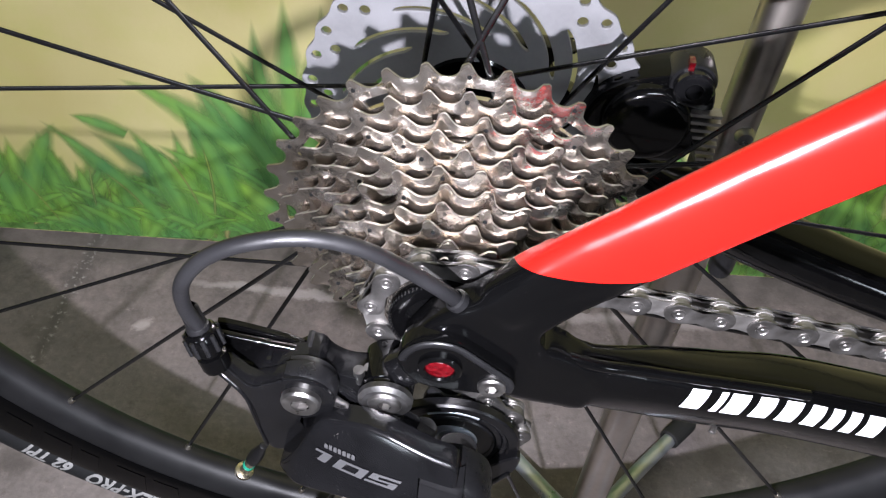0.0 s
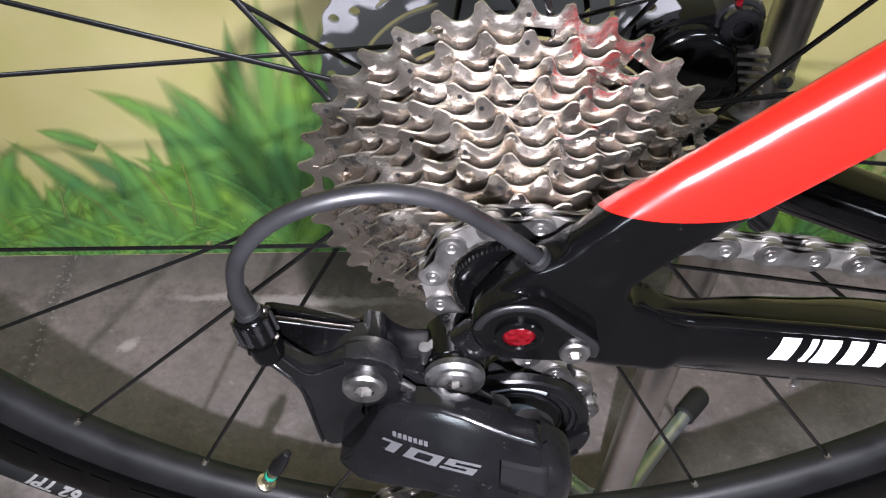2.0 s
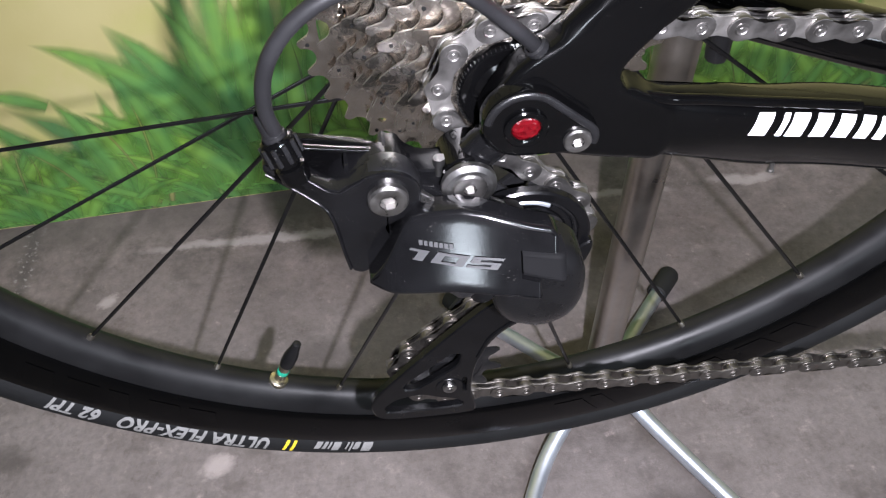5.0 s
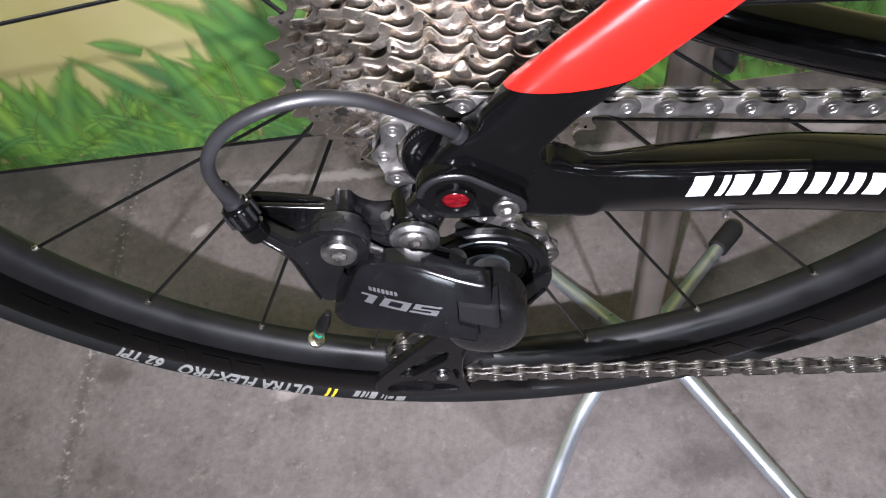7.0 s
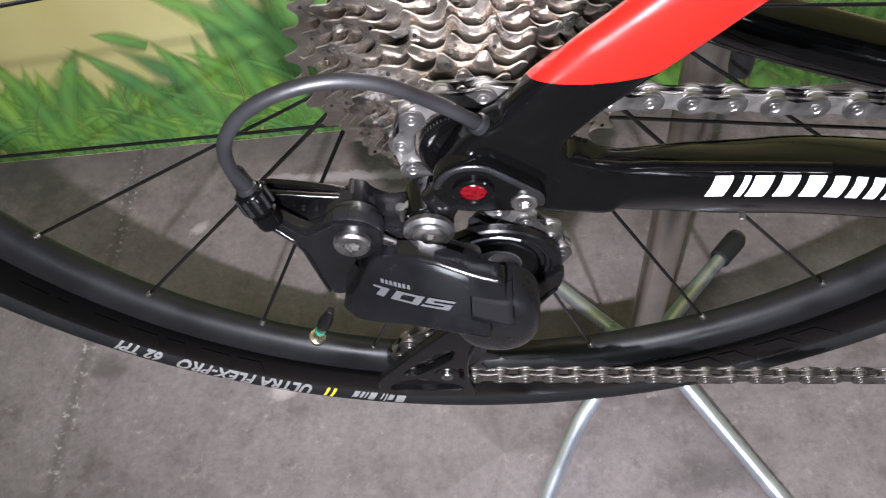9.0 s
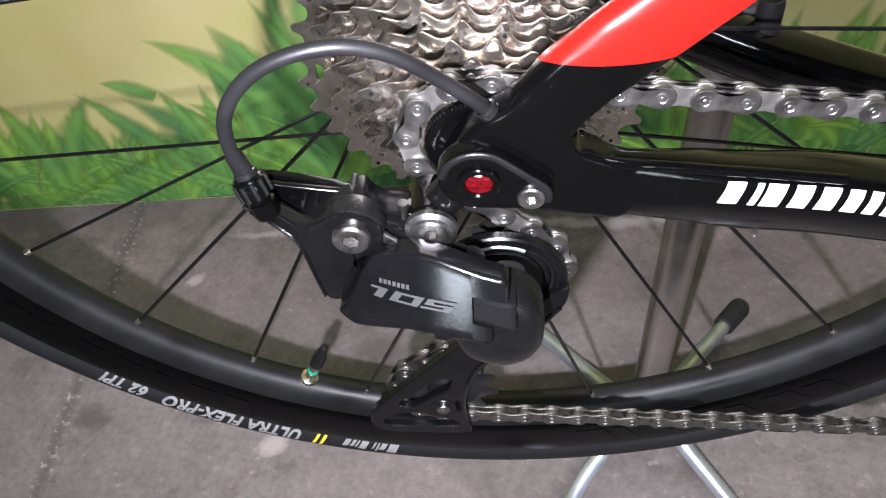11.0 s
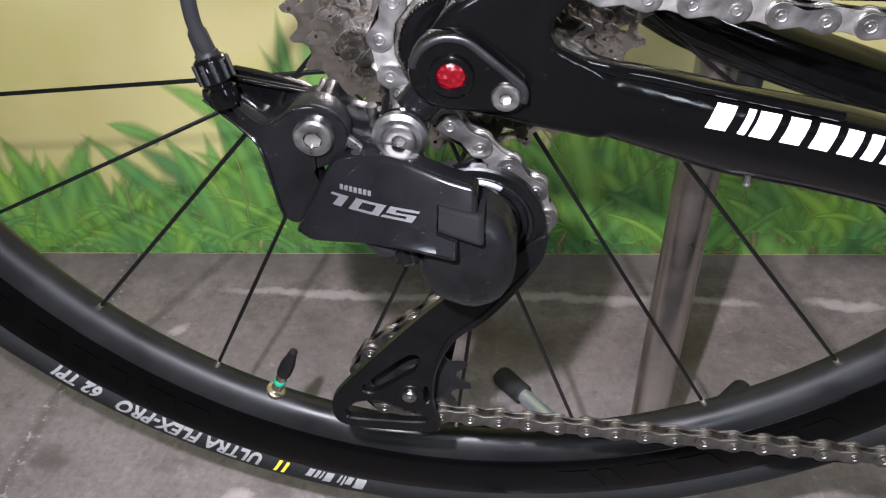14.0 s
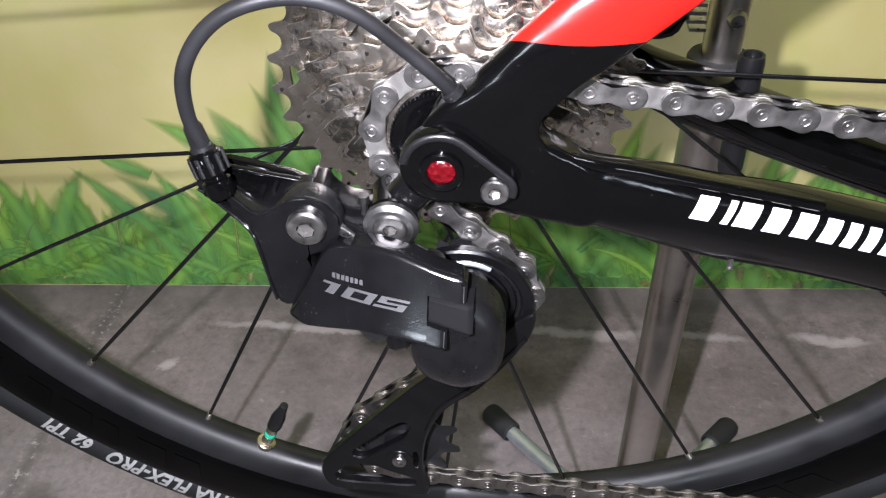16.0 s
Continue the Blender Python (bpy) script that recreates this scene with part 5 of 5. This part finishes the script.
# ---- wheel ----
wheel = tagged(empty("rear_wheel", bicycle), "rear wheel with black rim, black bladed spokes and road tyre")
part("rim", lathe(bmesh.new(), [(0.2990, -0.0120), (0.296, -0.0126), (0.290, -0.0129), (0.280, -0.0127), (0.271, -0.0117), (0.2645, -0.0095), (0.2600, -0.0066), (0.2580, -0.0030), (0.2575, 0.0),
     (0.2580, 0.0030), (0.2600, 0.0066), (0.2645, 0.0095), (0.271, 0.0117), (0.280, 0.0127), (0.290, 0.0129), (0.296, 0.0126), (0.2990, 0.0120), (0.297, 0.009), (0.297, -0.009), (0.2990, -0.0120)], seg=200), RIM, wheel, "matte black deep alloy rim")
for s in (-1, 1):
    part("rim_decal", lathe(bmesh.new(), [(0.2698, s * 0.0116), (0.2705, s * 0.0122), (0.2750, s * 0.0128), (0.282, s * 0.0131), (0.290, s * 0.0133), (0.2955, s * 0.0130), (0.2985, s * 0.0125), (0.2987, s * 0.0118)], seg=200), RIMGLOSS, wheel, "glossy black band on the rim's flank")
for start in (-150.0, -80.0, 20.0, 100.0):
    for k, wide in enumerate((3.4, 1.4, 3.0, 3.4, 2.2, 3.4, 3.0)):
        a0 = start + 4.4 * k
        bm, rows = bmesh.new(), []
        for i in range(7):
            r = 0.2780 + 0.0158 * i / 6
            y = -0.0129 - 0.00052 * math.sin(math.pi * (r - 0.270) / 0.032)
            rows.append([bm.verts.new((r * math.cos(radians(a)), y, r * math.sin(radians(a)))) for a in (a0 + 0.25 * i + wide * j / 4 for j in range(5))])
        for a, b in zip(rows, rows[1:]):
            for j in range(4):
                bm.faces.new((a[j], a[j + 1], b[j + 1], b[j]))
        part("rim_mark", bm, RIMMARK, wheel, "black slanted block printed on the rim")
prof = [(0.2975, -0.0108)]
for i in range(25):
    a = radians(-128 + 256 * i / 24)
    prof.append((0.3090 + 0.0118 * math.cos(a), 0.0132 * math.sin(a)))
prof.append((0.2975, 0.0108))
tyre = part("tyre", lathe(bmesh.new(), prof, seg=240), RUBBER, wheel, "black rubber road tyre with printed sidewall")
part("hub", lathe(bmesh.new(), [(0.0, -0.05), (0.016, -0.05), (0.016, -0.0195), (0.0255, -0.019), (0.0262, -0.0178), (0.0255, -0.0165), (0.017, -0.0145), (0.0135, -0.008), (0.0135, 0.016), (0.0175, 0.030), (0.0225, 0.0315), (0.0228, 0.0345), (0.021, 0.0365), (0.017, 0.038), (0.017, 0.058), (0.010, 0.059), (0.010, 0.071), (0.0, 0.071)], seg=48), GLOSS, wheel)


def spoke_mesh(p, q):
    """A bladed spoke: round near its ends, flat between."""
    bm = bmesh.new()
    pts = [p + (q - p) * s for s in (0, 0.06, 0.12, 0.5, 0.88, 0.94, 1)]
    sizes = (0.0009, 0.0009, 0.0010, 0.0010, 0.0010, 0.0009, 0.0009)
    thick = (0.0009, 0.0009, 0.0005, 0.0005, 0.0005, 0.0009, 0.0009)
    return sweep(bm, pts, lambda s: (sizes[round(s * 6)], thick[round(s * 6)]), 10)


SPOKE0 = -122.0
for k in range(24):
    a = radians(SPOKE0 + 15 * k)
    side = -1 if k % 2 else 1
    swing = radians(85 if k % 2 else 62) * (1 if k % 4 in (1, 2) else -1)
    rim_p = Vector((0.262 * math.cos(a), 0.0015 * side, 0.262 * math.sin(a)))
    r_hub, y_hub = (0.0250, -0.018) if side < 0 else (0.0225, 0.0330)
    hub_p = Vector((r_hub * math.cos(a + swing), y_hub, r_hub * math.sin(a + swing)))
    sp = part("spoke", spoke_mesh(rim_p, hub_p), SPOKE, wheel)
    d = (hub_p - rim_p).normalized()
    part("nipple", rod(rim_p - d * 0.006, rim_p + d * 0.0075, [(0, 0), (0.0019, 0), (0.0019, 0.6), (0.0016, 0.9), (0.0011, 1), (0, 1)], 10), NIPPLE, sp, "pale metal spoke nipple")

va = radians(SPOKE0 + 7.5)
vr = lambda r, y=0.0: Vector((r * math.cos(va), y, r * math.sin(va)))
valve = part("valve", rod(vr(0.262), vr(0.236), [(0, 0), (0.0031, 0), (0.0031, 0.35), (0.003, 0.36), (0.003, 1), (0, 1)], 18), BRASS, wheel, "brass valve stem with a green band and black cap")
part("valve_nut", rod(vr(0.2590), vr(0.2552), [(0, 0), (0.0050, 0), (0.0054, 0.3), (0.0052, 0.8), (0.004, 1), (0, 1)], 20), BRASS, valve)
part("valve_band", rod(vr(0.2500), vr(0.2465), [(0.0031, 0), (0.0033, 0.1), (0.0033, 0.9), (0.0031, 1)], 18), GREEN, valve, "green band")
part("valve_cap", rod(vr(0.2420), vr(0.2210), [(0, 0), (0.0036, 0), (0.0040, 0.1), (0.0039, 0.45), (0.0026, 0.75), (0.0022, 0.95), (0, 1)], 18), PLASTIC, valve, "black plastic valve cap")


def letter_on_tyre(body_text, size, angle, material, name, bars=False, narrow=1.0):
    """Lettering that follows the sidewall, tops outward; angle in degrees is where it begins."""
    if bars:
        me = bpy.data.meshes.new(name)
        bm = bmesh.new()
        for x0, x1, z0, z1 in bars:
            rows = [[bm.verts.new((x + size * 0.25 * k / 6, z0 + (z1 - z0) * k / 6, 0)) for x in (x0, x1)] for k in range(7)]
            for a, b in zip(rows, rows[1:]):
                bm.faces.new((a[0], a[1], b[1], b[0]))
        bm.to_mesh(me)
        bm.free()
    else:
        me = text_mesh(body_text, size, 0.0, 0.2, 1.06, 0.00038)
        bm = bmesh.new()
        bm.from_mesh(me)
        bmesh.ops.triangulate(bm, faces=bm.faces)
        for _ in range(2):
            bmesh.ops.subdivide_edges(bm, edges=[e for e in bm.edges if e.calc_length() > 0.0012], cuts=1)
            bmesh.ops.triangulate(bm, faces=bm.faces)
        bm.to_mesh(me)
        bm.free()
    for v in me.vertices:
        r = 0.3020 + v.co.y
        a = radians(angle) - v.co.x * narrow / 0.3120
        c = min(1, max(-1, (r - 0.3090) / 0.0118))
        y = -0.0132 * math.sqrt(max(0.0, 1 - c * c)) - 0.0007
        v.co = (r * math.cos(a), y, r * math.sin(a))
    me.materials.append(material)
    ob = new(name, me)
    ob.parent = tyre
    return ob


letter_on_tyre("ULTRA FLEX-PRO", 0.0100, TYRE_A - 2.9, GREYTEXT, "sidewall_lettering", narrow=1.07)
letter_on_tyre("62 TPI", 0.0090, TYRE_A - 20.9, GREYTEXT, "sidewall_lettering", narrow=1.1)
letter_on_tyre("", 0.0082, TYRE_A, YELLOW, "sidewall_slashes", bars=[(0.0, 0.0019, 0.0, 0.0072), (0.0044, 0.0063, 0.0, 0.0072)])
letter_on_tyre("", 0.0082, TYRE_A + 8.6, GREYTEXT, "sidewall_mark", bars=[(x, x + w, 0.0, h) for x, w, h in ((0.0, 0.006, 0.0062), (0.0075, 0.0035, 0.0045), (0.0122, 0.0012, 0.0062), (0.0145, 0.0012, 0.0045), (0.0195, 0.0045, 0.0055), (0.0252, 0.0012, 0.0045), (0.0275, 0.0022, 0.0045), (0.0310, 0.0035, 0.0045))])

# disc rotor and caliper on the far side
def rotor_mesh():
    """A steel disc with round drilled holes and long swept slots."""
    ring = lambda cx, cz, r, n: [(cx + r * math.cos(2 * math.pi * k / n), cz + r * math.sin(2 * math.pi * k / n)) for k in range(n)]
    at = lambda r, a: (r * math.cos(a), r * math.sin(a))
    holes = [ring(0, 0, 0.0225, 40)]
    for k in range(33):
        a = 2 * math.pi * k / 33
        holes.append(ring(*at(0.0622, a), 0.0019, 12))
        if k % 2 == 0:
            holes.append(ring(*at(0.0562, a + 0.1), 0.0020, 12))
    for k in range(14):
        a = 2 * math.pi * k / 14
        radii = [0.0340 + 0.0165 * i / 8 for i in range(9)]
        lean = lambda r: a + 0.9 * (r - 0.033) / 0.019
        slot = [at(r, lean(r)) for r in radii] + [at(r, lean(r) + 0.0042 / r) for r in radii[::-1]]
        holes.append(rounded(slot, 1, 0.3))
    edge = [at(0.0656 + 0.0007 * math.cos(33 * 2 * math.pi * k / 264), 2 * math.pi * k / 264) for k in range(264)]
    return holed_plate(edge, holes, 0.0470, 0.0488, 0.0002)


rotor = part("brake_rotor", rotor_mesh(), ROTOR, bicycle, "drilled steel disc brake rotor")
part("rotor_carrier", lathe(bmesh.new(), [(0.014, 0.0455), (0.0225, 0.0460), (0.0240, 0.0475), (0.0230, 0.0502), (0.014, 0.0502)], seg=40), GLOSS, rotor)

caliper = empty("brake_caliper", bicycle)
part("caliper_body", plate(bmesh.new(), rounded([(0.040, 0.002), (0.046, 0.018), (0.058, 0.026), (0.074, 0.030), (0.084, 0.030), (0.090, 0.020), (0.090, 0.002), (0.084, -0.014), (0.050, -0.010)]), 0.0405, 0.058, 0.003), GLOSS, caliper)
part("piston_housing", lathe(bmesh.new(), [(0.0, 0.0352), (0.0132, 0.0352), (0.0146, 0.0356), (0.0158, 0.0366), (0.0168, 0.0384), (0.0172, 0.0430), (0.0, 0.0430)], (0.0660, 0.0080), 48), GLOSS, caliper, angle=50)
part("caliper_ear", rod((0.0790, 0.0400, 0.0262), (0.0790, 0.0520, 0.0262), [(0, 0), (0.0082, 0), (0.0088, 0.1), (0.0088, 1), (0, 1)], 28), ANODISED, caliper)
bolt_head(caliper, 0.0790, 0.0262, 0.0355, 0.0072, 0.006, "caliper_bolt", material=SATIN)
for k in range(7):
    part("cooling_fin", box(bmesh.new(), (0.0800 + k * 0.0014, 0.0375, 0.0140 - k * 0.0034), (0.0925 + k * 0.0004, 0.0425, 0.0154 - k * 0.0034)), BOLT, caliper)
part("pad_tab", box(bmesh.new(), (0.0752, 0.0385, 0.0330), (0.0772, 0.0425, 0.0365)), RED, caliper, "dark red spring tab")

# maker's mark on the chainstay, as slanted white blocks laid on the tube
bpy.context.view_layer.update()
tube_face = drive_frame.evaluated_get(bpy.context.evaluated_depsgraph_get())


def on_stay(x, z):
    hit, place, _, _ = tube_face.ray_cast((x, -0.2, z), (0, 1, 0))
    return Vector((x, (place.y if hit else -0.06) - 0.0006, z))


MARK_X, MARK_Z, MARK_W, MARK_H, MARK_DROP = 0.0766, -0.0205, 0.0760, 0.0072, -0.29
def stay_patch(bm, u0, u1, v0, v1):
    """A slanted patch of the mark that hugs the tube; u along it, v up it, as shares."""
    rows = []
    for r in range(7):
        v = MARK_H * (v0 + (v1 - v0) * r / 6)
        us = [MARK_W * (u0 + (u1 - u0) * c / 4) for c in range(5)]
        rows.append([bm.verts.new(on_stay(MARK_X + u + 0.42 * v, MARK_Z + MARK_DROP * u + v)) for u in us])
    for a, b in zip(rows, rows[1:]):
        for c in range(4):
            bm.faces.new((a[c], a[c + 1], b[c + 1], b[c]))


for u, w in ((0.000, 0.085), (0.135, 0.032), (0.186, 0.090), (0.318, 0.085), (0.445, 0.085), (0.570, 0.072), (0.676, 0.056), (0.766, 0.056), (0.856, 0.090)):
    bm = bmesh.new()
    stay_patch(bm, u, u + w, 0, 1)
    part("mark_block", bm, WHITE, drive_frame, "white slanted block of the maker's mark")

part("guide_bolt", rod((0.0960, -0.0555, -0.0440), (0.0962, -0.0558, -0.0482), [(0, 0), (0.0010, 0), (0.0010, 0.8), (0.0013, 0.82), (0.0013, 1), (0, 1)], 14), BOLT, bicycle, "small steel cable guide bolt")

# ---- display stand behind the wheel ----
stand = tagged(empty("bicycle_stand", None, (STAND_X, STAND_Y, 0)), "steel bicycle stand with chrome legs and black rubber feet", "stand")
part("pole", lathe(bmesh.new(), [(0.0, 0.030), (0.0113, 0.030), (0.0113, AX - 0.040), (0.0086, AX - 0.038), (0.0086, 0.62), (0.0, 0.62)], seg=36), POLE, stand, "dull brushed steel pole")
stand.children[0].data.transform(Matrix.Rotation(radians(90), 4, "X"))
part("pole_collar", rod((0, 0, AX - 0.0480), (0, 0, AX - 0.0330), [(0, 0), (0.0135, 0), (0.0142, 0.1), (0.0142, 0.9), (0.0135, 1), (0, 1)], 32), CAPRUBBER, stand)
part("cross_arm", box(bmesh.new(), (-0.0170, -0.0290, AX - 0.0470), (0.0150, -0.0050, AX - 0.0380)), CAPRUBBER, stand, "black steel support arm")
part("pole_bolt", rod((0.0015, -0.0075, AX - 0.0120), (0.0015, -0.0120, AX - 0.0120), [(0, 0), (0.0040, 0), (0.0042, 0.5), (0.0030, 1), (0, 1)], 16), BOLT, stand)
for sx, sy in ((-1, 1), (1, 1), (-1, -1), (1, -1)):
    far, wide = (1.0, 1.0) if sy > 0 else (1.4, 1.04 if sx < 0 else 1.22)
    ends = [(0.008 * sx, 0.0, 0.052), (0.014 * sx, 0.006 * sy, 0.043), (0.026 * sx, 0.024 * sy, 0.032), (0.055 * sx, 0.062 * sy, 0.019), (0.093 * sx * wide, 0.108 * sy * far, 0.0105)]
    leg = part("leg", sweep(bmesh.new(), spline(ends, 6), lambda s: (0.0060, 0.0060), 18, side=(0, 0, 1)), CHROME, stand, "chrome tubular leg")
    part("foot_cap", rod((0.080 * sx * wide, 0.093 * sy * far, 0.0125), (0.100 * sx * wide, 0.116 * sy * far, 0.0105), [(0.0070, 0), (0.0088, 0.05), (0.0090, 0.9), (0.0078, 1), (0, 1)], 22), CAPRUBBER, leg, "black rubber foot cap")
part("base_bolt", rod((-0.002, -0.0105, 0.047), (-0.002, -0.0165, 0.047), [(0, 0), (0.0045, 0), (0.0045, 0.7), (0.003, 1), (0, 1)], 12), BRASS, stand)
# the cradle that carries the chainstay
cradle = part("cradle", rod((0.0085, -0.0240, AX - 0.0780), (0.0070, -0.0240, AX - 0.0205), [(0, 0), (0.0050, 0), (0.0056, 0.06), (0.0055, 0.95), (0.0050, 1), (0.0040, 1.0), (0.0038, 0.95), (0, 0.95)], 24), PLASTIC, stand, "black rubber sleeved peg")
